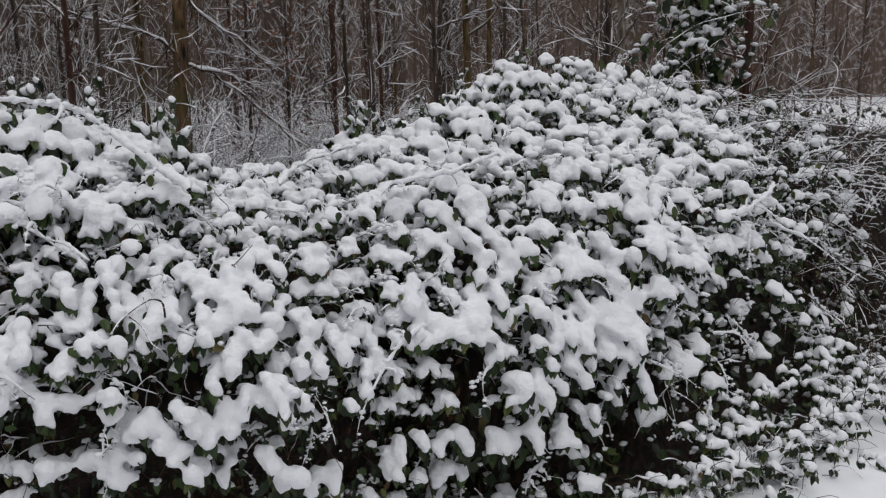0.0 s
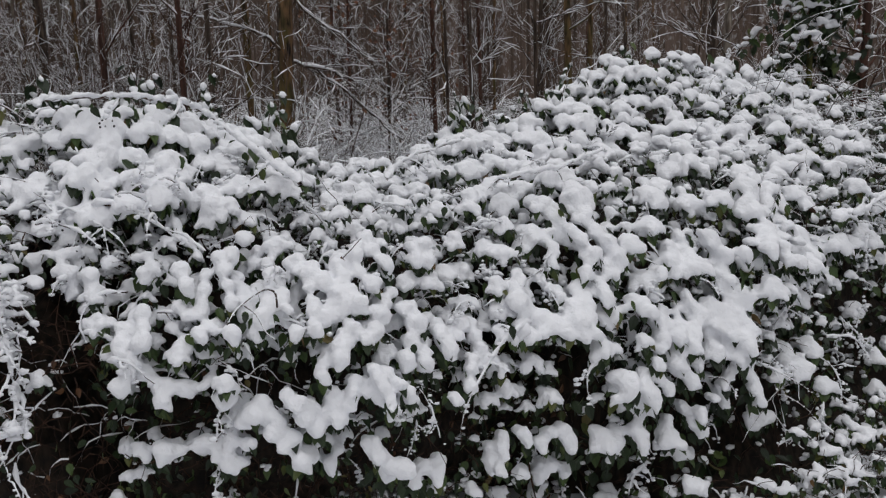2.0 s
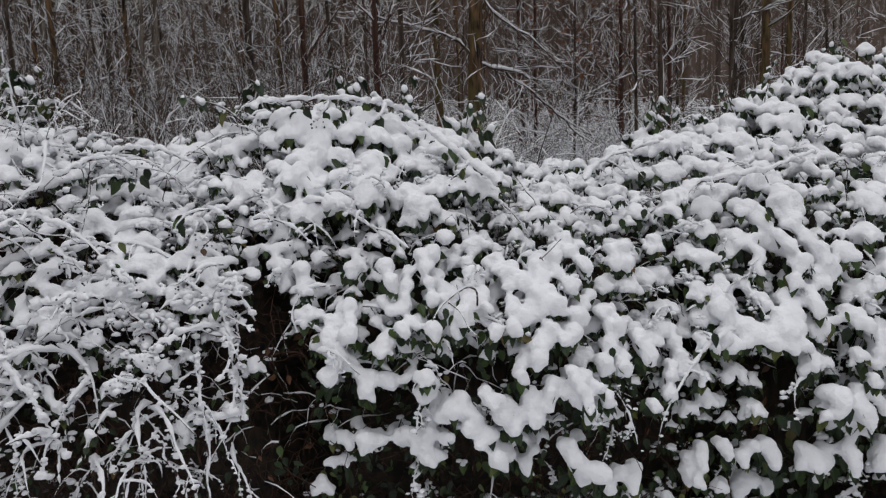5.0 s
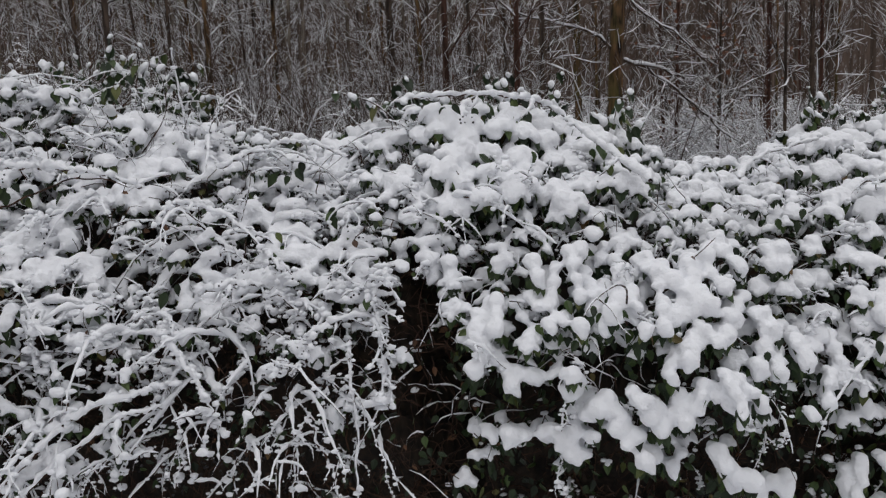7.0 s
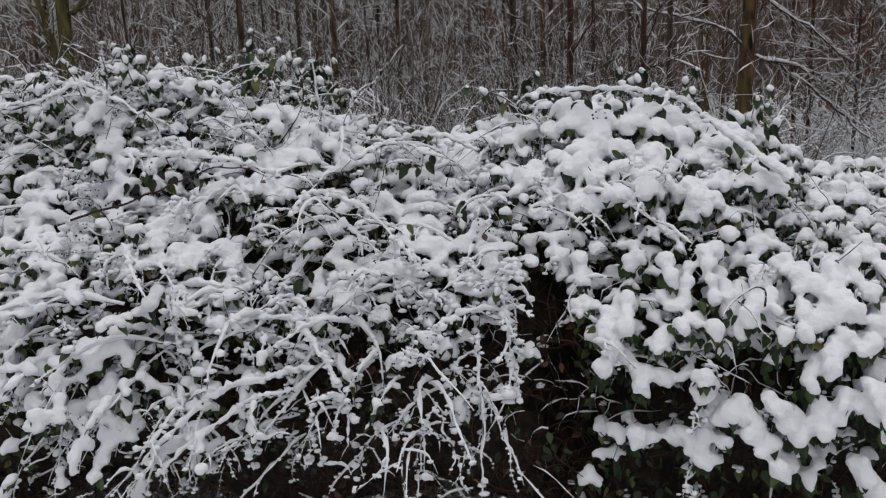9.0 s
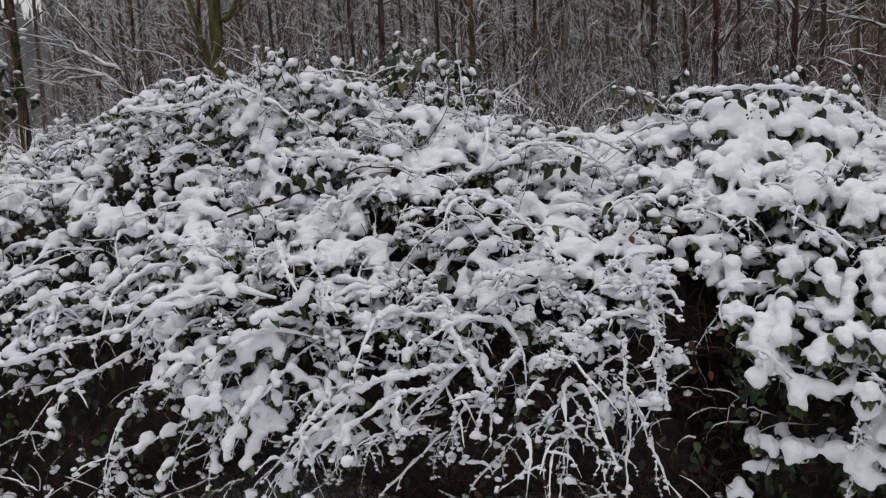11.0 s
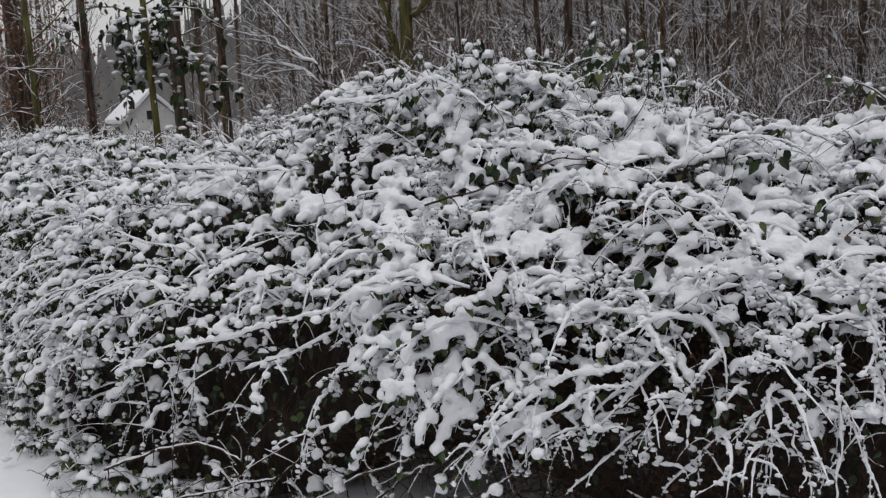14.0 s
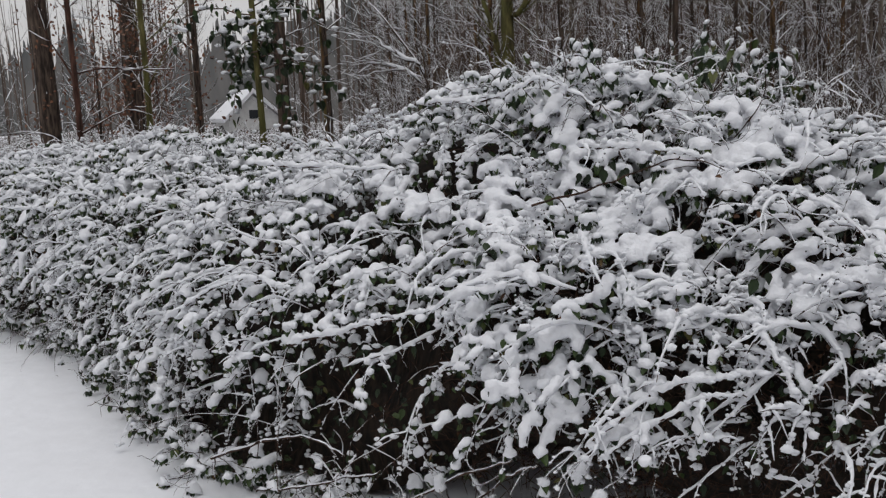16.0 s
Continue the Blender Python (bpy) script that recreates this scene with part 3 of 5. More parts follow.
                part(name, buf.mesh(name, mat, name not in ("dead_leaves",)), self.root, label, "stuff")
        for one in self.canes:
            one.v = [v - self.at for v in one.v]
            part("cane", one.mesh("cane", CANE), self.root)
        self.lumps.v = [v - self.at for v in self.lumps.v]
        part("snow_cover", snow_mesh("snow_cover", self.lumps, self.voxel), self.root, "thick lumpy fresh snow", "stuff")
        # the nearest leaves singly, the rest together
        order = sorted(self.leaves, key=lambda q: float(np.hypot(q[0][0], q[0][1] - 0.05)) + (0.0 if q[0][2] > 0.4 else 1.0))
        rest = Buf()
        for k, (p, m, size) in enumerate(order):
            if k < 280:
                ob = part("leaf", LEAF_MESH, self.root)
                ob.matrix_local = Matrix.Translation(p - self.at) @ Matrix(m.tolist()).to_4x4() @ Matrix.Scale(size, 4)
            else:
                rest.add((LEAF_V * size) @ m.T + p - self.at, LEAF_F)
        if rest.n:
            part("foliage", rest.mesh("foliage", LEAVES, False), self.root, "dark green evergreen leaves", "stuff")


_b = Buf()
_b.add(LEAF_V, LEAF_F)
LEAF_MESH = _b.mesh("leaf", LEAF, False)


def scatter(lo, hi, s0, s1, gap):
    """Points strewn over the skin no nearer than gap(x, z) to one another."""
    cells, out = {}, []
    length = 3.2
    tries = int((hi - lo) * length * (s1 - s0) / 0.0016)
    for _ in range(tries):
        x, s = rng.uniform(lo, hi), rng.uniform(s0, s1)
        p, n = surface(x, s)
        if p[2] < 0.05:
            continue
        g = gap(x, p[2])
        key = tuple((p / 0.1).astype(int))
        near = (q for dx in (-1, 0, 1) for dy in (-1, 0, 1) for dz in (-1, 0, 1) for q in cells.get((key[0] + dx, key[1] + dy, key[2] + dz), ()))
        if any((q[0] - p[0]) ** 2 + (q[1] - p[1]) ** 2 + (q[2] - p[2]) ** 2 < g * g for q in near):
            continue
        cells.setdefault(key, []).append(p)
        out.append((p, n, s))
    return out


def in_cushion(x, z, cushions):
    return any(((x - c[0]) / (c[2] + 0.02)) ** 2 + ((z - c[1]) / (c[3] + 0.02)) ** 2 < 0.8 for c in cushions)


def undersnow(bush, cover, gap=0.042, floor=0.10, start=0.45):
    """Snow that has sifted in behind the outer tufts, thickest towards the top."""
    for p, n, s in scatter(bush.lo, bush.hi, 0.2, 0.9, lambda x, z: gap):
        chance = cover * min(1.0, max(floor, (p[2] - start) / 0.45))
        if gloomy(p[0], p[2]):
            chance *= 0.3
        if rng.random() < chance and not (s < 0.6 and hollow(p[0], p[2])):
            bush.pad(p - n * rng.uniform(0.03, 0.10), n, rng.uniform(0.013, 0.024), 3, 0.034, 0)


def blanket(bush, s0, s1, gap, share, r0=0.018, r1=0.034):
    """Snow that has closed over the shoots of the upper face."""
    for p, n, s in scatter(bush.lo, bush.hi, s0, s1, lambda x, z: gap):
        if noise.noise(p * 4.0 + np.array([3.0, 0, 0])) > 1 - 2 * share and not hollow(p[0], p[2]):
            bush.lump(p + n * rng.uniform(-0.05, 0.01), rng.uniform(r0, r1), 0.75, 3)


def gloomy(x, z):
    """The shaded lower end of the ivy, where only small tufts have caught snow."""
    return x > 2.15 and z < 0.12 + 0.55 * (x - 1.9)


def ivy_growth(bush, cushions, gap, r0, r1, leaf_size, leaves, thin_low=0.35, top_cover=0.8, rosettes=0.0):
    for p, n, s in scatter(bush.lo, bush.hi, 0.02, 0.9, gap):
        if s < 0.6 and in_cushion(p[0], p[2], cushions):
            continue
        if s < 0.6 and hollow(p[0], p[2]):
            if rng.random() < 0.15:
                bush.clump(p - n * 0.07, n, r0 * 0.6, leaves, leaf_size, 0.8, 1)
            continue
        patch = noise.noise(p * 3.4) + 0.5 * noise.noise(p * 9.0)
        if (p[2] < 0.5 and rng.random() < thin_low) or (s < 0.6 and patch < -0.28 and rng.random() < 0.6):
            continue
        r = r0 + (r1 - r0) * min(1.0, max(0.0, 0.45 * rng.uniform(0, 1) ** 1.5 + 0.55 * (patch + 0.4)))
        if gloomy(p[0], p[2]):
            r *= 0.62
        if -1.7 < p[0] < 1.5:
            r *= min(1.0, max(0.55, 0.55 + 0.45 * (p[2] - 0.25) / 0.4))
        if rng.random() < rosettes:
            bush.pad(p + n * rng.uniform(-0.04, 0.05), n, max(0.016, r), int(rng.integers(5, 8)), leaf_size)
            continue
        bush.pad(p + n * rng.uniform(-0.06, 0.03), n, 0.6 * r, int(rng.integers(3, 6)), leaf_size * 0.8, leaves - 1)
        if s > 0.45 and n[2] > 0.4 and rng.random() < top_cover:
            bush.lump(p - n * rng.uniform(0.02, 0.07) + rng.standard_normal(3) * np.array([0.04, 0.04, 0.01]), rng.uniform(0.9, 1.5) * r, 0.75, 2)


def sprays(bush, gap, thick, length, berries=0.0, s1=0.74, low=0.5, side=0.0, share=1.0, floor=0.35):
    """Snow-crusted shoots over the whole skin, thinner and barer towards the ground."""
    for p, n, s in scatter(bush.lo, bush.hi, 0.02, s1, lambda x, z: gap):
        shut = s < 0.6 and hollow(p[0], p[2])
        bare = min(1.0, low + (1 - low) * max(0.0, p[2] - floor) / 0.5)
        if rng.random() > share * (0.25 if shut else bare):
            continue
        t = rng.uniform(*thick) * (0.55 + 0.45 * bare)
        bush.spray(p + n * rng.uniform(-0.08, 0.05) * (1.6 if shut else 1.0), n, rng.uniform(*length), t, berries, side)


def skirt(bush, lo, hi, count, reach=0.3):
    """Low leafy shoots creeping out over the snow at the hedge's foot."""
    for _ in range(count):
        x = rng.uniform(lo, hi)
        p, n = surface(x, 0.015)
        q = np.array([x, p[1] - reach * rng.uniform(-0.4, 1) ** 3 + 0.05, rng.uniform(0.02, 0.16)])
        if rng.random() < 0.55:
            if rng.random() < 0.4:
                bush.pad(q, UP, rng.uniform(0.010, 0.018), 4, 0.04)
            else:
                bush.clump(q, UP, rng.uniform(0.008, 0.024), 4, 0.036, 0.8, 1)
        if rng.random() < 0.5:
            continue
        pts = grow(q, (rng.normal(), -0.5, 0.5), rng.uniform(0.06, 0.22), 5, 0.35, (0, 0, -0.6))
        pts = np.maximum(pts, np.array([-99, -99, 0.015]))
        tube(bush.inner, pts, np.linspace(0.0018, 0.001, 6), 3)
        if rng.random() < 0.3:
            snow_ridge(bush.ridges, pts, np.full(6, 0.001), rng.uniform(0.002, 0.004), 4, 0.5)


def drooping_canes(bush, count, s0, s1, twigs, berries, snow=(0.003, 0.0075), length=(0.2, 0.7), fall=-1.7):
    for _ in range(count):
        x = rng.uniform(bush.lo, bush.hi)
        p, n = surface(x, rng.uniform(s0, s1))
        way = n * 0.5 + np.array([rng.normal() * 1.1, -0.1, rng.normal() * 0.5 + (0.1 if s1 < 0.7 else -0.35)])
        pts = grow(p - n * 0.05, way, rng.uniform(*length), 8, 0.15, (rng.normal() * 0.5, rng.uniform(-0.2, 0.5), fall))
        bush.cane(pts, rng.uniform(0.0016, 0.0034), rng.uniform(*snow), twigs, berries)


def falling_canes(bush, count, z0, z1, drift, snow, length):
    """Canes that spring from the upper face and hang down over it, drawn aside by drift(x)."""
    for _ in range(count):
        x = rng.uniform(bush.lo, bush.hi)
        p, n = face_at(x, rng.uniform(z0, z1))
        way = n * 0.7 + np.array([drift(x) + rng.normal() * 0.8, 0, rng.uniform(-0.8, 0.2)])
        pts = grow(p - n * 0.02, way, rng.uniform(*length), 6, 0.2, (drift(x) * 0.6 + rng.normal() * 0.7, 0.25, -1.6))
        bush.cane(pts, rng.uniform(0.002, 0.0036), rng.uniform(*snow), 2, 0.25)


def hooded_canes(bush, count, lo, hi, z0, z1, length=(0.12, 0.34), r=(0.013, 0.023), leaf_size=0.042):
    """Leafy shoots hanging out of the face, with a hood of snow on leaf after leaf."""
    for _ in range(count):
        p, n = face_at(rng.uniform(lo, hi), rng.uniform(z0, z1))
        if hollow(p[0], p[2]):
            continue
        way = n * 0.9 + np.array([rng.normal() * 0.8, 0, rng.uniform(-0.3, 0.3)])
        pts = np.maximum(grow(p - n * 0.04, way, rng.uniform(*length), 7, 0.16, (rng.normal() * 0.6, 0.1, -1.6)), np.array([-99, -99, 0.03]))
        bush.cane(pts, 0.002, rng.uniform(0.004, 0.007), 0)
        for k in range(1, 8):
            for _ in range(2 if k > 4 else 1):
                if rng.random() < 0.35 + 0.06 * k:
                    o = unit(np.array([rng.normal(), rng.normal() * 0.6 - 0.5, 0.0]))
                    h = rng.uniform(*r)
                    bush.hood(pts[k] + o * h * 0.9 + UP * h * 0.3, o, leaf_size * rng.uniform(0.8, 1.2), h, (0.1, 0.9))


def bare_leaves(bush, count, lo, hi, z0, z1, size):
    """Single green leaves hanging free of the snow."""
    for _ in range(count):
        p, n = face_at(rng.uniform(lo, hi), rng.uniform(z0, z1))
        q = p + n * rng.uniform(0.01, 0.06)
        for _ in range(rng.integers(1, 4)):
            bush.leaf(q + rng.standard_normal(3) * 0.02, np.array([rng.normal() * 0.5, -0.35, -1.0]), np.array([rng.normal() * 0.4, -0.8, 0.7]), size * rng.uniform(0.7, 1.2))


def crest_twigs(bush, lo, hi, count, tall):
    """Bare shoots standing out of the crest, with crumbs of snow on them."""
    for _ in range(count):
        x = rng.uniform(lo, hi)
        p, n = surface(x, rng.uniform(0.62, 0.8))
        pts = grow(p - UP * 0.05, (rng.normal() * 0.7, rng.normal() * 0.3 - 0.1, 1), tall * rng.uniform(0.4, 1.1), 8, 0.10, (rng.normal() * 0.8, 0, -0.5))
        bush.cane(pts, rng.uniform(0.0016, 0.003), rng.uniform(0.0018, 0.004), 4)


def arch(bush, points, r=0.004, snow=0.012, out=0.10, twigs=3, berries=0.3):
    """A single long cane laid over the face through points given as x, height."""
    c = []
    for x, z in points:
        p, n = face_at(x, z)
        c.append(p + n * out)
    c = np.array([c[0], *c, c[-1]])
    pts = []
    for k in range(1, len(c) - 2):
        for f in np.linspace(0, 1, 9)[:-1]:
            g = c[k - 1:k + 3]
            pts.append(0.5 * (2 * g[1] + (g[2] - g[0]) * f + (2 * g[0] - 5 * g[1] + 4 * g[2] - g[3]) * f * f + (3 * g[1] - g[0] - 3 * g[2] + g[3]) * f ** 3))
    pts.append(c[-2])
    bush.cane(np.array(pts) + rng.standard_normal((len(pts), 3)) * 0.004, r, snow * 0.8, twigs, berries)


def build_ivy_bush():
    b = Bush("ivy_bush", "tall dark green ivy bush loaded with rounded lumps of snow", 1.35, 4.5, 0.0105)
    for x, z, a, c in CUSHIONS_IVY:
        b.cushion(x, z, a, c, 0.052, 0.02)
    ivy_growth(b, CUSHIONS_IVY, lambda x, z: 0.35 if x > 3.5 + 1.45 * (z - 0.2) else 0.125 if gloomy(x, z) else 0.088 if x < 3.1 else 0.108, 0.026, 0.046, 0.060, 4, 0.25, 0.6, 0.8)
    b.greenery(3000, 0.02, 0.7, 0.050, 0.4)
    sprays(b, 0.11, (0.004, 0.008), (0.08, 0.2), 0.0, 0.7, 0.8)
    undersnow(b, 0.95, 0.049, 0.3, 0.2)
    drooping_canes(b, 22, 0.05, 0.7, 1, 0.0)
    for x, y, z in ((1.72, 3.8, 1.42), (1.6, 3.8, 1.36), (1.95, 3.95, 1.38), (2.45, 4.15, 1.54), (2.3, 4.1, 1.46), (2.9, 4.4, 1.62), (3.2, 4.5, 1.68), (3.5, 4.5, 1.62), (4.1, 4.6, 1.6)):
        b.sprig(x, y, z)
    crest_twigs(b, 1.4, 4.5, 20, 0.2)
    skirt(b, 1.6, 4.2, 170, 0.2)
    skirt(b, 2.2, 3.8, 220, 0.3)
    for _ in range(150):
        x = rng.uniform(2.2, 3.7)
        p, n = surface(x, rng.uniform(0.0, 0.1))
        b.pad(p + np.array([0, rng.uniform(-0.06, 0.12), rng.uniform(0.02, 0.12)]), n, rng.uniform(0.009, 0.017), 3, 0.045, 3)
    bare_leaves(b, 34, 1.35, 3.6, 0.6, 1.5, 0.050)
    b.tangle(1300)
    arch(b, ((2.9, 0.84), (3.15, 0.86), (3.45, 0.92)))
    arch(b, ((1.35, 1.0), (1.6, 1.05), (1.95, 1.12)))
    b.finish()


def build_middle_bush():
    b = Bush("evergreen_bush", "low evergreen bush under broad cushions of snow", 0.05, 1.35, 0.0078)
    for x, z, a, c in CUSHIONS_MIDDLE:
        b.cushion(x, z, a, c, 0.042, 0.03)
    ivy_growth(b, CUSHIONS_MIDDLE, lambda x, z: 0.068, 0.017, 0.034, 0.044, 3, 0.25, 0.7, 0.75)
    b.greenery(1300, 0.03, 0.7, 0.034, 0.4)
    sprays(b, 0.10, (0.004, 0.008), (0.07, 0.18), 0.0, 0.7, 0.15)
    undersnow(b, 0.95, 0.043, 0.3, 0.2)
    drooping_canes(b, 4, 0.05, 0.4, 1, 0.0, (0.002, 0.004))
    for x, y, z in ((0.12, 3.4, 1.52), (0.28, 3.45, 1.56), (0.36, 3.4, 1.50), (0.48, 3.4, 1.45), (0.2, 3.2, 1.45), (0.62, 3.1, 1.28)):
        b.sprig(x, y, z, 0.25, 7, 0.068)
    for k in range(20):
        x = rng.uniform(-0.25, 0.75)
        b.sprig(x, 3.45 + rng.normal() * 0.18, rng.uniform(1.38, 1.62) - 0.35 * max(0.0, x - 0.3), 0.26, 5, 0.066)
    for _ in range(45):
        x, z = rng.uniform(0.05, 0.75), rng.uniform(1.1, 1.36)
        p, n = face_at(x, z)
        b.pad(p + n * 0.04, n, rng.uniform(0.020, 0.032), 6, 0.070, 6)
    bare_leaves(b, 36, 0.05, 0.85, 1.12, 1.36, 0.055)
    bare_leaves(b, 10, 0.3, 1.3, 0.7, 1.1, 0.038)
    b.tangle(900)
    arch(b, ((1.0, 1.08), (1.25, 1.09), (1.5, 1.12)), snow=0.010)
    b.finish()


def build_bramble():
    b = Bush("bramble_thicket", "tangled bramble canes coated in snow with dried berries", -1.75, 0.05, 0.0095)
    for c in CUSHIONS_BRAMBLE:
        b.cushion(c[0], c[1], c[2] * 0.75, c[3] * 0.75, 0.034, 0.0 if c[2] > 0.1 else 0.03)
    ivy_growth(b, CUSHIONS_BRAMBLE, lambda x, z: 0.066 if z > 0.85 else 0.13, 0.012, 0.027, 0.040, 2, 0.9, 0.8, 0.35)
    sprays(b, 0.085, (0.005, 0.0115), (0.08, 0.22), 0.3, 0.74, 0.12, -0.15)
    b.greenery(600, 0.1, 0.7, 0.034, 0.25)
    undersnow(b, 0.9, 0.05, 0.04, 0.6)
    blanket(b, 0.42, 0.78, 0.042, 0.58)
    drooping_canes(b, 30, 0.2, 0.6, 3, 0.3, (0.004, 0.009), (0.15, 0.45))
    falling_canes(b, 54, 0.55, 1.1, lambda x: -0.6 if x < -0.65 else -0.1, (0.005, 0.0115), (0.14, 0.42))
    drooping_canes(b, 40, 0.5, 0.8, 3, 0.3, (0.003, 0.008), (0.2, 0.6), -1.4)
    arch(b, ((0.68, 1.09), (0.57, 1.21), (0.45, 1.30), (0.25, 1.34), (-0.01, 1.33)), 0.006, 0.014, 0.12)
    arch(b, ((-1.16, 0.55), (-0.97, 0.66), (-0.82, 0.72), (-0.69, 0.74)), 0.005, 0.014)
    arch(b, ((-1.11, 0.53), (-0.89, 0.64), (-0.74, 0.68)), 0.005, 0.013)
    arch(b, ((-1.42, 1.24), (-1.20, 1.22), (-1.00, 1.17), (-0.84, 1.13)), 0.005, 0.014, 0.13)
    arch(b, ((-1.43, 1.00), (-1.22, 1.07), (-1.01, 1.14)), 0.004, 0.0, 0.16)
    arch(b, ((-0.80, 1.06), (-0.72, 1.09), (-0.55, 1.04), (-0.41, 0.93)), 0.004, 0.011, 0.12)
    arch(b, ((-0.62, 1.17), (-0.50, 1.22), (-0.37, 1.25), (-0.22, 1.20)), 0.004, 0.010, 0.14)
    arch(b, ((-0.64, 0.91), (-0.55, 0.915), (-0.47, 0.91)), 0.005, 0.013)
    arch(b, ((-0.74, 0.83), (-0.67, 0.78), (-0.61, 0.68), (-0.58, 0.60)), 0.005, 0.015)
    arch(b, ((-0.35, 0.64), (-0.39, 0.56), (-0.41, 0.40)), 0.004, 0.012)
    arch(b, ((-0.35, 0.63), (-0.29, 0.51), (-0.26, 0.39)), 0.004, 0.012)
    arch(b, ((-0.24, 0.81), (-0.23, 0.68), (-0.23, 0.39)), 0.004, 0.012)
    arch(b, ((-0.16, 0.90), (-0.15, 0.78), (-0.12, 0.65)), 0.003, 0.010)
    arch(b, ((-0.67, 0.68), (-0.70, 0.57), (-0.67, 0.49)), 0.004, 0.012)
    for x, y, z in ((-1.02, 3.85, 1.68), (-0.86, 3.8, 1.62), (-1.3, 3.7, 1.66), (-1.2, 3.8, 1.74), (-1.5, 3.7, 1.68), (-1.65, 3.7, 1.62), (-0.1, 3.4, 1.5)):
        b.sprig(x, y, z, 0.3, 6, 0.062)
    for k in range(28):
        x = rng.uniform(-1.75, -0.7)
        b.sprig(x, 3.65 + rng.normal() * 0.2, rng.uniform(1.52, 1.76) - 0.14 * abs(x + 1.2), rng.uniform(0.2, 0.34), 5, 0.056)
    crest_twigs(b, -1.75, -0.7, 60, 0.3)
    crest_twigs(b, -0.7, 0.05, 12, 0.2)
    hooded_canes(b, 42, -1.75, -0.95, 0.4, 0.95)
    hooded_canes(b, 22, -0.95, 0.05, 0.5, 1.0, (0.1, 0.25), (0.009, 0.016), 0.034)
    bare_leaves(b, 20, -1.75, 0.05, 0.95, 1.45, 0.045)
    b.tangle(2200, 0.2, 0.7)
    b.finish()


def build_left_bush(name, label, lo, hi, voxel):
    b = Bush(name, label, lo, hi, voxel)
    wide = hi - lo
    for c in CUSHIONS_LEFT:
        if lo < c[0] < hi:
            b.cushion(*c, 0.034)
    ivy_growth(b, CUSHIONS_LEFT, lambda x, z: 0.072 + 0.05 * abs(noise.noise((x * 1.7, z * 2.2, 0))) if z > 0.6 else 0.11, 0.013, 0.030, 0.042, 4, 0.3, 0.5, 0.45)
    sprays(b, 0.125, (0.005, 0.0115), (0.12, 0.30), 0.05, 0.8, 0.6, -0.2, 1.0, 0.2)
    b.greenery(int(560 * wide), 0.02, 0.75, 0.036, 0.45)
    undersnow(b, 0.9, 0.055, 0.3)
    blanket(b, 0.46, 0.78, 0.055, 0.42)
    drooping_canes(b, int(10 * wide), 0.05, 0.6, 3, 0.1)
    falling_canes(b, int(9 * wide), 0.3, 1.1, lambda x: -0.5, (0.004, 0.009), (0.15, 0.45))
    drooping_canes(b, int(9 * wide), 0.5, 0.85, 3, 0.1, (0.003, 0.008), (0.2, 0.6), -1.4)
    crest_twigs(b, lo, hi, int(10 * wide), 0.27)
    skirt(b, lo, min(hi, -2.1), int(110 * wide), 0.2)
    hooded_canes(b, int(30 * wide), lo, hi, 0.2, 1.05)
    b.tangle(int(400 * wide), 0.35, 0.75)
    return b


def build_left_bushes():
    b = build_left_bush("bramble_and_ivy_bush", "sprawling bramble and ivy with snow on small leaves", -3.4, -1.75, 0.0098)
    arch(b, ((-2.35, 0.61), (-2.02, 0.72), (-1.69, 0.81)), 0.006, 0.014)
    arch(b, ((-3.09, 0.59), (-2.75, 0.80), (-2.41, 0.80)), 0.006, 0.014)
    arch(b, ((-2.78, 0.11), (-2.36, 0.29), (-2.05, 0.31)), 0.006, 0.013)
    arch(b, ((-2.53, 0.05), (-2.23, 0.15), (-1.93, 0.28)), 0.005, 0.012)
    arch(b, ((-2.04, 0.06), (-1.63, 0.32), (-1.41, 0.43)), 0.005, 0.013)
    arch(b, ((-1.82, 0.05), (-1.46, 0.35), (-1.32, 0.45)), 0.005, 0.013)
    arch(b, ((-2.19, 1.35), (-1.83, 1.35), (-1.61, 1.40), (-1.38, 1.33)), 0.005, 0.012, 0.14)
    arch(b, ((-2.90, 1.08), (-2.49, 1.14), (-2.12, 1.16)), 0.005, 0.012)
    for x, y, z in ((-1.9, 3.6, 1.58), (-1.8, 3.5, 1.52), (-2.0, 3.65, 1.55), (-2.1, 3.7, 1.54), (-2.2, 3.7, 1.47), (-2.3, 3.8, 1.5), (-2.6, 3.9, 1.42), (-3.3, 4.3, 1.35)):
        b.sprig(x, y, z, 0.22, 5, 0.055)
    b.finish()
    b = build_left_bush("bramble_bush", "low far end of the bramble hedge under snow", -7.6, -3.4, 0.0145)
    for x, y, z in ((-4.3, 4.6, 1.38), (-4.8, 4.7, 1.4), (-3.7, 4.4, 1.35)):
        b.sprig(x, y, z, 0.22, 5, 0.055)
    b.finish()


def build_brown_thicket():
    b = Bush("brown_thicket", "brown leafless thicket of thin canes dusted with snow", 4.5, 6.6, 0.014)
    ivy_growth(b, (), lambda x, z: 0.34, 0.012, 0.022, 0.05, 3, 0.8, 0.5)
    b.lo = 3.6
    drooping_canes(b, 300, 0.05, 0.8, 4, 0.0, (0.0008, 0.0032), (0.4, 1.2), -0.8)
    skirt(b, 4.5, 6.0, 150)
    b.tangle(1800, 0.4)
    b.lo = 4.5
    b.finish()


build_middle_bush()
build_ivy_bush()
build_bramble()
build_left_bushes()
build_brown_thicket()


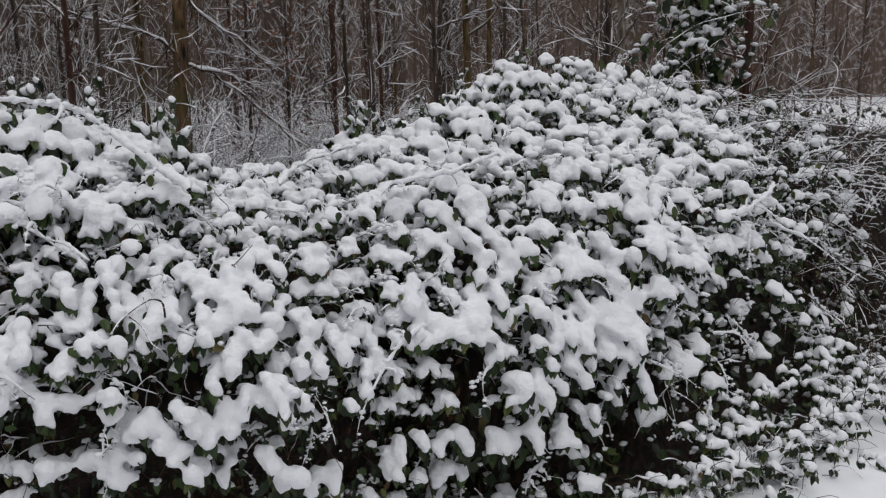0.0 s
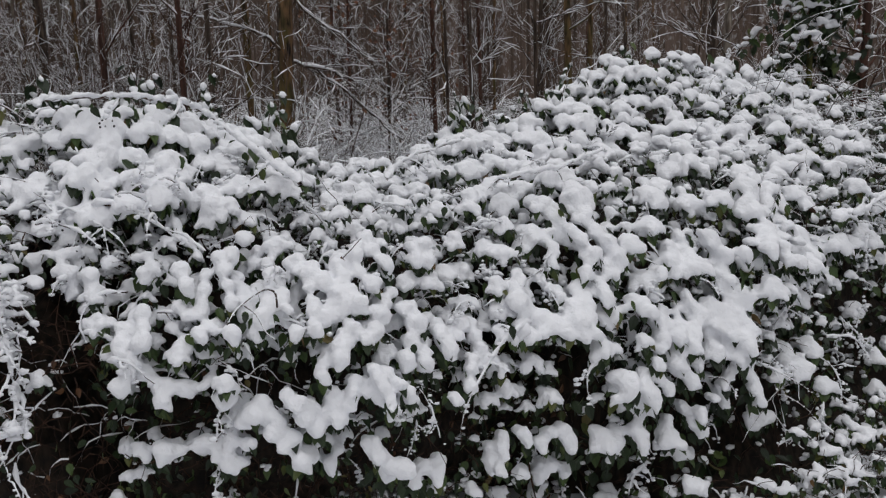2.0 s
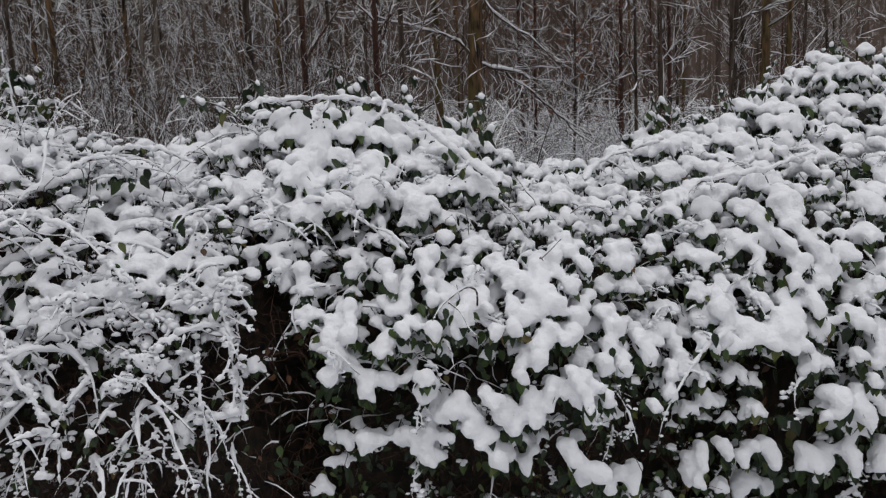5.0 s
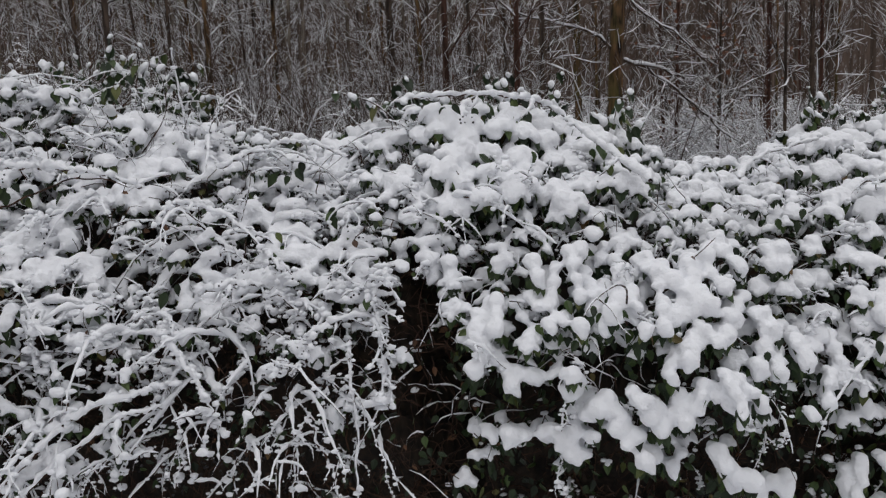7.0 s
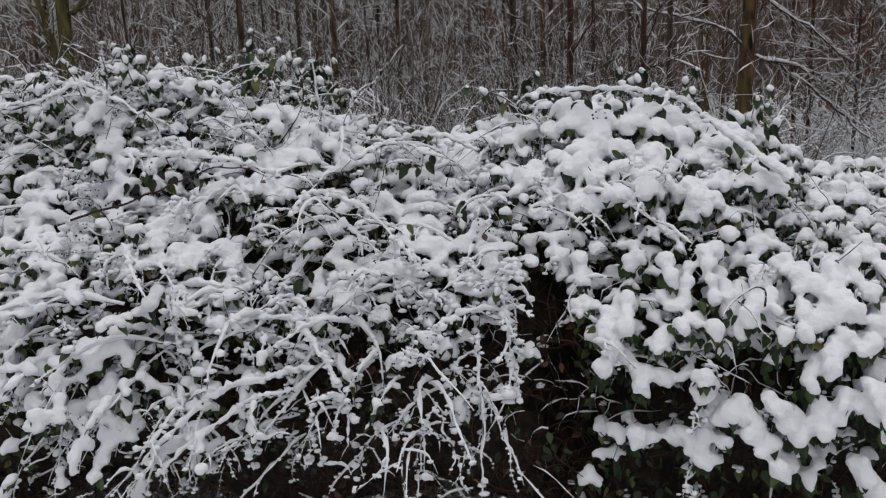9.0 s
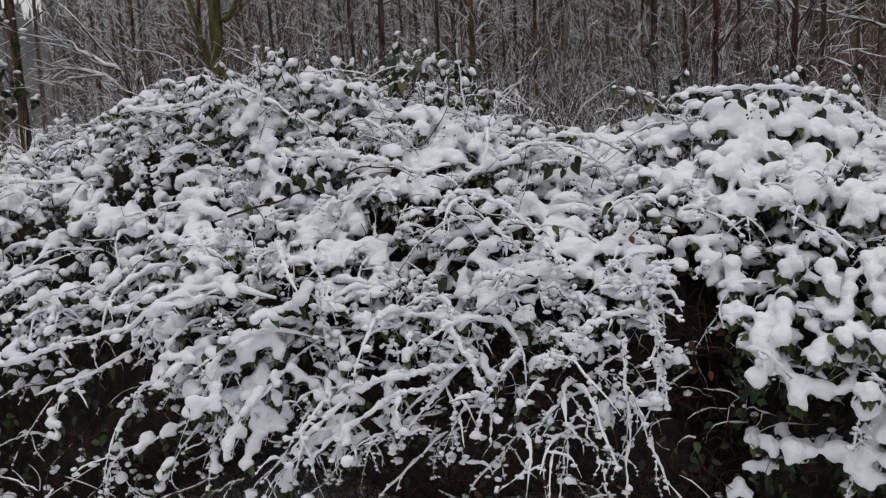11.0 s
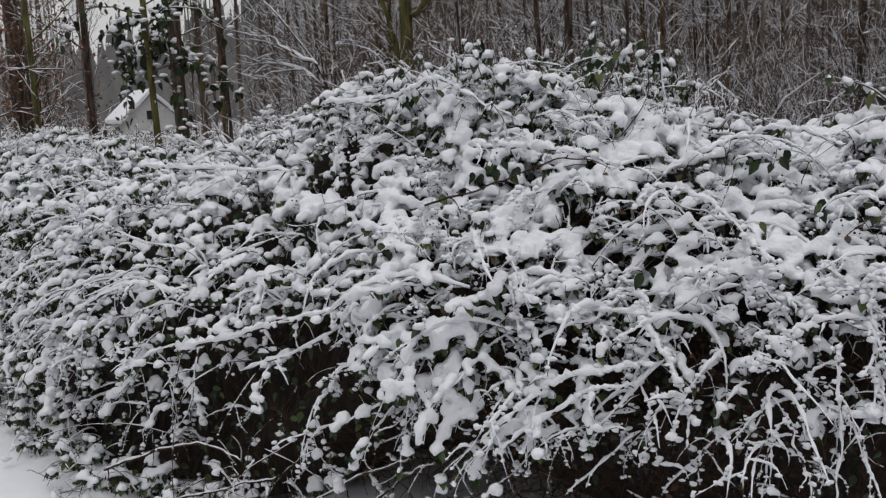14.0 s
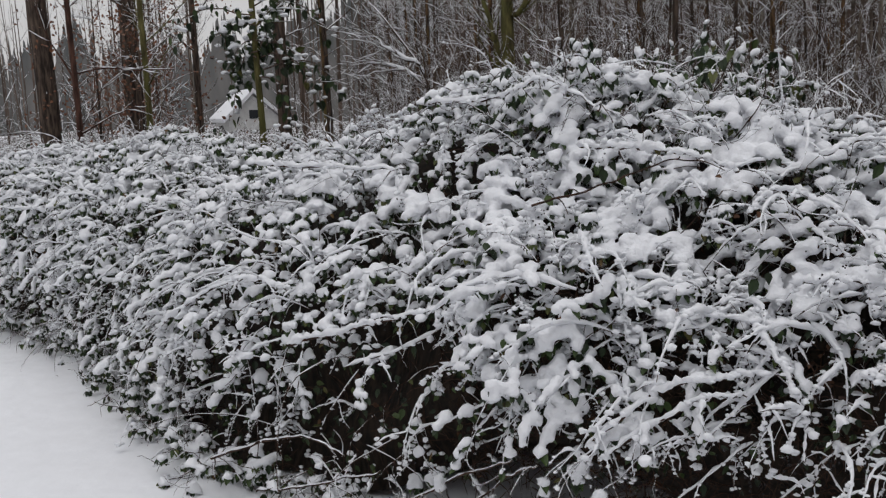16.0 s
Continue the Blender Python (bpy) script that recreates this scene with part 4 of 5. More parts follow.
# ---- trees ----
def limb(bark, snow, start, way, length, r, sides=4, depth=0.01, wobble=0.1, pull=(0, 0, 0.2), twigs=3, twig_length=0.35, steps=7, gaps=0.15):
    pts = grow(start, way, length, steps, wobble, pull)
    radii = np.linspace(r, r * 0.35, steps + 1)
    tube(bark, pts, radii, sides)
    snow_ridge(snow, pts, radii, depth, 3, 0.45, steep=0.45, gaps=gaps)
    for _ in range(twigs):
        k = rng.integers(2, steps + 1)
        d = unit(pts[k] - pts[k - 1]) + rng.standard_normal(3) * 0.55
        tp = grow(pts[k], d, twig_length * rng.uniform(0.5, 1.2), 3, 0.14, (0, 0, 0.15))
        tube(bark, tp, np.linspace(radii[k] * 0.55, 0.0015, 4), 3)
        snow_ridge(snow, tp, np.full(4, radii[k] * 0.4), depth * 0.75, 3, 0.4, steep=0.45, gaps=gaps)
    return pts


def tree(label, x, y, girth, bark, height=7.0, lean=(0.0, 0.0), limbs=26, low=0.5, reach=1.0, name="tree", depth=0.009, limb_bark=None):
    """A standing tree with its trunk, its limbs and the snow on them."""
    root = tagged(new(name), label, "tree", "trees of the wood")
    root.location = (x, y, ground_height(x, y) - 0.03)
    trunk, snow = Buf(), Buf()
    hs = np.linspace(0, height, 14)
    bend = np.cumsum(rng.standard_normal((14, 2)) * 0.006 * height / 7, axis=0)
    pts = np.stack([lean[0] * hs + bend[:, 0] - bend[3, 0], lean[1] * hs + bend[:, 1], hs], 1)
    radii = girth / 2 * np.linspace(1.12, 0.22, 14)
    radii[0] *= 1.35
    tube(trunk, pts, radii, 9 if girth > 0.07 else 6)
    for _ in range(limbs):
        u = rng.uniform(low, height * 0.97)
        k = np.array([np.interp(u, hs, pts[:, i]) for i in range(3)])
        a = rng.uniform(0, 2 * math.pi)
        way = np.array([math.cos(a), math.sin(a), rng.uniform(0.1, 1.7)])
        rr = np.interp(u, hs, radii)
        arm = Buf()
        limb(arm, snow, k, way, reach * rng.uniform(0.5, 1.3) * (1 - 0.4 * u / height), rr * rng.uniform(0.18, 0.34) + 0.002, 4, depth * rng.uniform(0.6, 1.2), 0.08, twigs=7, twig_length=0.28, steps=9, gaps=0.4)
        part("limb", arm.mesh("limb", limb_bark or bark), root)
    # snow caught on the lumps of the bark
    for _ in range(int(height * 1.2)):
        u = rng.uniform(0.2, height)
        k = np.array([np.interp(u, hs, pts[:, i]) for i in range(3)])
        a = rng.uniform(0, 2 * math.pi)
        rr = np.interp(u, hs, radii)
        s = rng.uniform(0.004, 0.009) * min(1, girth / 0.08)
        snow.add(ICO1[0] * np.array([s, s, s * 2.2]) + k + np.array([math.cos(a), math.sin(a), 0]) * rr, ICO1[1])
    part("trunk", trunk.mesh("trunk", bark), root)
    part("snow", snow.mesh("snow", SNOW), root, "snow along the limbs", "stuff")
    return root


def add_limbs(root, mat, lines, r, depth):
    # single limbs of a tree, each through a few places
    snow = Buf()
    at = np.array(root.location)
    for line in lines:
        c = np.array([line[0], *line, line[-1]], float) - at
        pts = []
        for k in range(1, len(c) - 2):
            for f in np.linspace(0, 1, 5)[:-1]:
                g = c[k - 1:k + 3]
                pts.append(0.5 * (2 * g[1] + (g[2] - g[0]) * f + (2 * g[0] - 5 * g[1] + 4 * g[2] - g[3]) * f * f + (3 * g[1] - g[0] - 3 * g[2] + g[3]) * f ** 3))
        pts = np.array([*pts, c[-2]]) + rng.standard_normal((len(pts) + 1, 3)) * 0.008
        radii = np.linspace(r, r * 0.4, len(pts))
        arm = Buf()
        tube(arm, pts, radii, 5)
        snow_ridge(snow, pts, radii, depth, 5, 0.3)
        for k in range(2, len(pts)):
            for _ in range(2):
                d = unit(pts[k] - pts[k - 1]) + rng.standard_normal(3) * 0.6
                limb(arm, snow, pts[k], d, rng.uniform(0.15, 0.5), radii[k] * 0.5, 3, depth * 0.35, 0.12, (0, 0, 0.1), 3, 0.2, 4, 0.3)
        part("limb", arm.mesh("limb", mat), root)
    part("limb_snow", snow.mesh("limb_snow", SNOW), root, "snow along the limbs", "stuff")


MOSSY = "mossy brown tree trunk with snow-lined bare limbs"
REDDISH = "slender red-brown young tree with snowy twigs"
DARK = "dark bare tree trunk with snowy twigs"
BIRCH = "pale birch trunk with snowy twigs"
# x, y, girth, lean of the trunk to the side
main_tree = tree("mossy tree trunk with drooping limbs under thick snow", 1.90, 7.97, 0.135, BARK_MOSS, 8, (0.03, 0), 24, 2.3, 1.2)
add_limbs(main_tree, BARK_DARK, (((2.02, 7.97, 2.3), (2.11, 7.9, 2.07), (2.38, 7.8, 1.87), (2.67, 7.7, 1.57)),
                                 ((1.98, 7.97, 1.66), (2.21, 7.9, 1.55), (2.42, 7.8, 1.37), (2.66, 7.7, 1.14), (2.86, 7.6, 0.93)),
                                 ((1.98, 7.97, 1.64), (2.25, 7.85, 1.58), (2.5, 7.8, 1.47)),
                                 ((1.94, 7.97, 1.70), (1.74, 7.9, 1.88), (1.44, 7.9, 1.97), (1.02, 7.9, 2.08))), 0.014, 0.015)
fork_tree = tree("mossy tree with a second leaning stem and snowy limbs", -3.97, 8.3, 0.14, BARK_GREEN, 8, (0.01, 0), 26, 2.3, 1.1)
add_limbs(fork_tree, BARK_GREEN, (((-3.97, 8.28, 1.3), (-4.05, 8.28, 1.88), (-4.18, 8.28, 2.4), (-4.4, 8.28, 3.4)), ((-3.95, 8.3, 2.2), (-3.8, 8.3, 2.32), (-3.5, 8.3, 2.6))), 0.035, 0.012)
sapling = tree("leaning leafless sapling with thick snow on its limbs", -3.40, 6.0, 0.03, BARK_DARK, 2.0, (-0.12, 0), 6, 0.9, 0.5)
add_limbs(sapling, BARK_DARK, (((-3.43, 6.0, 1.1), (-3.66, 6.0, 1.77), (-4.12, 6.0, 2.25)), ((-3.48, 6.0, 1.45), (-3.76, 6.0, 1.71), (-4.1, 6.0, 1.78)),
                               ((-3.64, 6.0, 1.74), (-3.89, 6.0, 1.86), (-4.06, 6.0, 2.01))), 0.011, 0.014)
for x, y, g, lean, h in ((1.80, 8.85, 0.077, 0.0, 7), (4.62, 7.77, 0.077, 0.0, 8), (5.84, 9.35, 0.068, 0.01, 8),
                         (-6.61, 9.04, 0.036, -0.01, 8), (-7.14, 6.76, 0.066, 0.01, 8)):
    tree(MOSSY, x, y, g, BARK_GREEN if x < -7 else BARK_MOSS, h, (lean, 0), 30, 1.5, 1.1)
for x, y, g, lean in ((0.94, 6.95, 0.052, -0.005), (5.24, 4.85, 0.069, 0.01), (0.38, 7.04, 0.058, 0.02), (-7.16, 5.95, 0.062, -0.01), (4.0, 9.6, 0.05, 0.0)):
    tree(REDDISH, x, y, g, BARK_RED, 6.5, (lean, 0), 26, 0.9, 0.8)
for x, y, g, lean in ((1.22, 7.42, 0.051, -0.005), (1.13, 8.95, 0.035, 0.0), (0.81, 8.98, 0.044, -0.01), (3.87, 7.03, 0.039, 0.0), (3.58, 8.28, 0.033, 0.0),
                      (5.67, 7.02, 0.066, 0.02), (-1.77, 7.89, 0.036, 0.0), (-2.24, 7.77, 0.059, 0.01), (0.06, 9.05, 0.077, -0.005), (-1.45, 10.98, 0.041, 0.0)):
    tree(DARK, x, y, g, BARK_DARK, 7, (lean, 0), 22, 0.9, 0.9)
for x, y, g, lean in ((-6.97, 8.78, 0.085, 0.0), (-10.4, 8.28, 0.26, 0.0), (-10.50, 9.85, 0.28, 0.0), (-9.12, 9.65, 0.09, 0.0), (-7.7, 9.6, 0.09, 0.0),
                      (-7.2, 9.95, 0.075, 0.0)):
    tree("thick dark trunk of a bare tree in the wood", x, y, g, BARK_DARK, 11, (lean, 0), 26, 2.2, 1.8)
for x, y, g, lean in ((-1.89, 9.9, 0.074, 0.0), (6.45, 7.68, 0.086, 0.0), (-1.20, 12.0, 0.059, 0.0), (-0.42, 12.05, 0.059, 0.0)):
    tree(BIRCH, x, y, g, BARK_BIRCH, 8, (lean, 0), 24, 1.0, 0.8, limb_bark=BARK_DARK)


def ivy_tree(x, y, girth, height, tufts, z0, z1, spread, label, snowy=1):
    """A stem hung with large drooping ivy leaves under snow."""
    root = tree(label, x, y, girth, BARK_GREEN, height, (-0.02, 0), 14, 1.6, 0.6, "ivy_tree")
    lumps, leaves, stems = Buf(), Buf(), Buf()
    for k in range(tufts // 4):
        q = np.array([rng.normal() * 0.03, rng.normal() * 0.03, z0 + (z1 - z0) * rng.beta(2.4, 1.3)])
        a = rng.uniform(0, 2 * math.pi)
        pts = grow(q, (math.cos(a), math.sin(a) * 0.6, 0.5), spread * rng.uniform(0.3, 1.0), 7, 0.2, (0, 0, -2.2))
        tube(stems, pts, np.linspace(0.006, 0.003, 8), 4)
        for q in pts[1:]:
            for _ in range(snowy):
                s = rng.uniform(0.012, 0.024) * (1 + 0.25 * (snowy - 1))
                blob(lumps, q + rng.standard_normal(3) * np.array([0.04, 0.04, 0.015]) + UP * 0.02, s * 1.3, s, s * 0.6)
            for _ in range(3):
                w = rng.standard_normal(3) * 0.4 - UP
                leaves.add((LEAF_V * rng.uniform(0.05, 0.095)) @ leaf_frame(w, rng.standard_normal(3) + np.array([0, -1, 0])).T + q + rng.standard_normal(3) * 0.03, LEAF_F)
    part("ivy_stem", stems.mesh("ivy_stem", TWIG), root, "drooping ivy stems", "stuff")
    part("ivy_snow", snow_mesh("ivy_snow", lumps, 0.012, 2), root, "small caps of snow", "stuff")
    part("ivy_leaves", leaves.mesh("ivy_leaves", LEAVES, False), root, "dark hanging ivy leaves", "stuff")


ivy_tree(-5.0, 5.88, 0.058, 6, 64, 1.7, 2.3, 0.8, "mossy stem hung with dark ivy leaves and snow", 2)
ivy_tree(4.66, 4.72, 0.06, 3.2, 150, 1.3, 2.35, 0.6, "ivy-covered stump with snow on its leaves", 2)


# ---- undergrowth between the hedge and the wood ----
def shrub_mesh(kind):
    bark, snow = Buf(), Buf()
    for _ in range(26):
        a = rng.uniform(0, 2 * math.pi)
        way = np.array([math.cos(a), math.sin(a), rng.uniform(0.3, 2.0)])
        limb(bark, snow, (rng.normal() * 0.2, rng.normal() * 0.2, 0), way, rng.uniform(0.7, 1.7), 0.0045, 3, rng.uniform(0.007, 0.013), 0.12,
             (0, 0, -0.9 if kind % 2 else -0.3), 6, 0.32, 7, 0.2)
    return bark.mesh("branchwork", TWIG), snow.mesh("shrub_snow", SNOW)


def tall_shrub_mesh():
    """A tall, fine, upright shrub."""
    bark, snow = Buf(), Buf()
    for _ in range(26):
        a = rng.uniform(0, 2 * math.pi)
        way = np.array([math.cos(a), math.sin(a), rng.uniform(1.0, 4.0)])
        limb(bark, snow, (rng.normal() * 0.25, rng.normal() * 0.25, 0), way, rng.uniform(1.4, 2.5), 0.0055, 3, rng.uniform(0.0035, 0.006), 0.07,
             (0, 0, 0.1), 14, 0.28, 9, 0.25)
    return bark.mesh("branchwork", TWIG), snow.mesh("shrub_snow", SNOW)


def build_undergrowth():
    """Low brambles that cover the ground of the wood, with snow caught in them."""
    m, n, l, p = material("low_brambles", 0.9)
    fleck = noise_node(n, l, 16, 8)
    r = ramp_node(n, [(0.44, (0.02, 0.012, 0.008)), (0.50, (0.10, 0.075, 0.06)), (0.56, (0.78, 0.80, 0.84))])
    l.new(fleck.outputs[0], r.inputs["Fac"])
    l.new(r.outputs["Color"], p.inputs["Base Color"])
    add_bump(n, l, p, [(fleck, 1.0, 0.05)])
    xs, ys = np.concatenate([np.arange(-46, -22, 0.6), np.arange(-22, 16, 0.16)]), np.concatenate([np.arange(5.0, 16, 0.16), np.arange(16, 47, 0.6)])
    gx, gy = np.meshgrid(xs, ys)
    q = np.stack([gx.ravel(), gy.ravel(), gx.ravel() * 0], 1)
    h = 0.40 + 0.25 * lattice_noise(q / 1.3, 5) + 0.16 * lattice_noise(q / 0.4, 6) + 0.08 * lattice_noise(q / 0.17, 7)
    crest = np.array([float(soft(x, CREST)) for x in xs])
    back = np.clip((q[:, 1] - np.tile(crest, len(ys)) - 0.5) / 0.8, 0, 1)
    q[:, 2] = np.where(back > 0, h * back, -0.3) - 0.02
    w = len(xs)
    i, j = np.meshgrid(np.arange(len(ys) - 1), np.arange(w - 1), indexing="ij")
    a = (i * w + j).ravel()
    b = Buf()
    b.add(q, np.stack([a, a + 1, a + w + 1, a + w], 1))
    tagged(new("undergrowth", b.mesh("undergrowth", m, False)), "low brown brambles flecked with snow", "undergrowth", kind="stuff")


build_undergrowth()
SHRUBS = [shrub_mesh(k) for k in range(5)] + [tall_shrub_mesh() for _ in range(2)]


def shrub(x, y, size, turn, k):
    root = tagged(new("shrub"), "leafless shrub with every twig lined in snow", "shrub", "shrubs of the wood")
    root.matrix_world = pose(x, y, ground_height(x, y), 0, 0, turn) @ Matrix.Diagonal((size, size, size * 0.85, 1))
    part("branchwork", SHRUBS[k][0], root, "thin brown stems", "stuff")
    part("snow", SHRUBS[k][1], root, "snow along the stems", "stuff")


for k in range(150):
    y = rng.uniform(4.9, 8.5) if k < 90 else rng.uniform(8.5, 17)
    x = rng.uniform(-1.5, 1.05) * (y + 1.0)
    if 6 < y < 12 and -0.95 < x / y < -0.72:
        continue
    if y < soft(x, CREST) + 1.0:
        y = float(soft(x, CREST)) + 1.0 + rng.uniform(0, 1.5)
    shrub(x, y, rng.uniform(0.75, 1.2) if y < 9 else rng.uniform(1.0, 1.7), rng.uniform(0, 360), int(rng.integers(0, 5)))

for k in range(30):
    y = rng.uniform(8, 13.5)
    x = -y * rng.uniform(0.62, 1.5)
    if -0.86 < x / y < -0.74:
        continue
    shrub(x, y, rng.uniform(0.8, 1.3), rng.uniform(0, 360), int(rng.integers(0, 5)))

for k in range(34):
    y = rng.uniform(5.8, 9.0)
    x = math.tan(radians(rng.uniform(-15, 16))) * y
    if y > soft(x, CREST) + 1.0:
        shrub(x, y, rng.uniform(0.75, 1.1), rng.uniform(0, 360), int(rng.integers(0, 5)))

for k in range(110):
    y = rng.uniform(6.0, 12.0)
    x = math.tan(radians(rng.uniform(-32, 30))) * y
    if y < soft(x, CREST) + 1.2:
        continue
    shrub(x, y, rng.uniform(0.95, 1.45), rng.uniform(0, 360), int(rng.integers(0, 5)))

for k in range(44):
    y = rng.uniform(6.6, 11.0)
    x = math.tan(radians(rng.uniform(-31, 8))) * y
    if y > soft(x, CREST) + 1.6:
        shrub(x, y, rng.uniform(0.9, 1.15), rng.uniform(0, 360), int(rng.integers(5, 7)))

# ---- the wood behind: many slim trunks, and beyond them only the brown mass of more ----
def slim_tree(girth, bark, depth):
    """A pattern for the many slim trees of the wood."""
    root = tagged(new("slim_tree"), "slim bare young tree with snow on its thin limbs", "tree", "slim trees of the wood")
    trunk, arms, snow = Buf(), Buf(), Buf()
    h = rng.uniform(7, 11)
    hs = np.linspace(0, h, 10)
    pts = np.stack([np.cumsum(rng.standard_normal(10)) * 0.03, np.cumsum(rng.standard_normal(10)) * 0.03, hs - 0.1], 1)
    tube(trunk, pts, np.linspace(girth / 2, girth / 7, 10), 6)
    for k in range(40):
        u = rng.uniform(0.3, 5.0) if k < 34 else rng.uniform(4, h)
        a = rng.uniform(0, 2 * math.pi)
        q = np.array([np.interp(u, hs, pts[:, i]) for i in range(3)])
        limb(arms, snow, q, (math.cos(a), math.sin(a), rng.uniform(0.5, 2.2)), rng.uniform(0.35, 1.1), 0.005, 3, depth * rng.uniform(0.35, 0.8), 0.06, (0, 0, 0.3), 9, 0.24, 8, 0.22)
    part("trunk", trunk.mesh("trunk", bark), root)
    part("branchwork", arms.mesh("branchwork", TWIG), root, "fine brown twigs", "stuff")
    part("snow", snow.mesh("snow", SNOW), root, "thin snow on the twigs", "stuff")
    return root


def build_wood():
    kinds = [slim_tree(g, m, d) for g, m, d in ((0.035, BARK_DARK, 0.014), (0.045, BARK_BIRCH, 0.014), (0.055, BARK_MOSS, 0.014), (0.05, BARK_RED, 0.012), (0.04, BARK_MOSS, 0.012), (0.06, BARK_DARK, 0.012))]
    for k in range(190):
        y = 8.5 + 13 * rng.uniform(0, 1) ** 1.2
        a = rng.uniform(-57, 54) if k % 5 < 3 else rng.uniform(-32, 4)
        if a < -30 and (y < 12 or -42.5 < a < -38):
            continue
        x = math.tan(radians(a)) * y
        m = pose(x, y, ground_height(x, y), 0, rng.uniform(-2, 2), rng.uniform(0, 360))
        copy_thing(kinds[k % 3 if a < 4 else 3 + k % 3], m)
    for k, root in enumerate(kinds):
        root.location = (-3 + 2.1 * k, 10.5 + 0.5 * (k % 3), 0)
    bark, snow = Buf(), Buf()
    for k in range(680):
        y = 20 + 26 * rng.uniform(0, 1)
        a = rng.uniform(-58, 58)
        if a < -33 and (rng.random() < 0.35 or -42.5 < a < -38):
            continue
        x = math.tan(radians(a)) * y
        h, g = rng.uniform(7, 13), rng.uniform(0.04, 0.15)
        hs = np.linspace(0, h, 6)
        pts = np.stack([x + hs * rng.normal() * 0.02, y + hs * 0, hs - 0.1], 1)
        tube(bark, pts, np.linspace(g / 2, g / 6, 6), 5)
        for _ in range(15):
            u = rng.uniform(0.4, min(h, 6.5))
            b = rng.uniform(0, 2 * math.pi)
            way = np.array([math.cos(b), math.sin(b), rng.uniform(0.2, 2.0)])
            lp = grow((np.interp(u, hs, pts[:, 0]), y, u), way, rng.uniform(0.4, 1.4), 3, 0.1, (0, 0, 0.3))
            tube(bark, lp, np.linspace(0.012, 0.005, 4), 3)
            if rng.random() < (0.6 if a > 4 else 1.0):
                snow_ridge(snow, lp, np.full(4, 0.005), 0.013 if a > 4 else 0.020, 3, 0.4, steep=0.35)
    root = tagged(new("wood"), "dense young wood of slim bare trunks and snowy twigs", "wood", kind="stuff")
    part("trunks", bark.mesh("trunks", FAR_BARK), root, "slim brown trunks and limbs", "stuff")
    part("snow", snow.mesh("snow", SNOW), root, "snow on the limbs", "stuff")


def build_far_wood():
    """The far edge of the wood, a dim uneven band of trunks and crowns, extended out of view to block light."""
    m, n, l, p = material("far_wood", 1.0)
    streak = noise_node(n, l, 0.9, 5, (1.6, 1.6, 0.12))
    r = ramp_node(n, [(0.3, (0.060, 0.042, 0.032)), (0.55, (0.135, 0.098, 0.078)), (0.75, (0.22, 0.17, 0.145))])
    l.new(streak.outputs[0], r.inputs["Fac"])
    fleck = noise_node(n, l, 7, 6, (1, 1, 0.6))
    cut = ramp_node(n, [(0.52, (0, 0, 0)), (0.62, (0.3, 0.3, 0.3))])
    snowy = n.new("ShaderNodeMixRGB")
    snowy.inputs["Color2"].default_value = (0.62, 0.63, 0.65, 1)
    l.new(fleck.outputs[0], cut.inputs["Fac"])
    l.new(cut.outputs["Color"], snowy.inputs["Fac"])
    l.new(r.outputs["Color"], snowy.inputs["Color1"])
    l.new(snowy.outputs["Color"], p.inputs["Base Color"])

    def band(name, label, lo, hi, count, rad, height, ragged, mat):
        v = []
        for a in np.linspace(lo, hi, count):
            q = radians(a)
            top = height + ragged * (noise.noise((a * 0.6, 0, 0)) + 0.6 * noise.noise((a * 3.5, 1, 0))) + rng.normal() * ragged * 0.2
            top = min(top, 2.5 + 0.9 * (a + 30)) if rad < 60 else top + 3 * min(1.0, max(0.0, (a + 40) / 5)) + 11 * min(1.0, max(0.0, (a + 34) / 6))
            v += [(math.sin(q) * rad, math.cos(q) * rad, -1), (math.sin(q) * rad, math.cos(q) * rad, top)]
        i = np.arange(count - 1) * 2
        b = Buf()
        b.add(np.array(v, float), np.stack([i, i + 2, i + 3, i + 1], 1))
        tagged(new(name, b.mesh(name, mat)), label, "backdrop", kind="structure")

    # conifers in pale greys: the haze of distance is painted into the ramp
    m2, n, l, p = material("hazed_far_conifers", 1.0)
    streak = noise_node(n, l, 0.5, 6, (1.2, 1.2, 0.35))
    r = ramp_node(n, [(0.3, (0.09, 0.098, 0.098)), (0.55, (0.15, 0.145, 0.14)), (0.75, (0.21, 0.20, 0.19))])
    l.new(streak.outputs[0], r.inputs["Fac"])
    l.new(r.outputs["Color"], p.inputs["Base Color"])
    # its unseen stretch behind the camera is added to cut low sky light
    band("backdrop_wood", "dim brown far edge of the wood, carried on unseen to block low light", -30, 265, 1500, 48, 16, 3.0, m)
    band("backdrop_conifers", "line of far conifers with haze put into their grey colour", -80, -14, 900, 85, 7.2, 3.0, m2)


def russet_beech(x, y, height, count, label):
    # a young beech that has kept its brown leaves
    root = tree(label, x, y, 0.05, BARK_DARK, height, (0.02, 0), 26, 0.8, 0.9, "beech_sapling")
    leaves = Buf()
    for _ in range(count):
        q = np.array([rng.normal() * 0.55, rng.normal() * 0.45, rng.uniform(0.9, height * 0.95)])
        for _ in range(5):
            leaves.add((LEAF_V * rng.uniform(0.035, 0.06)) @ leaf_frame(rng.standard_normal(3) - UP * 0.5, rng.standard_normal(3)).T + q + rng.standard_normal(3) * 0.08, LEAF_F)
    part("withered_leaves", leaves.mesh("withered_leaves", RUSSET, False), root, "russet withered leaves", "stuff")


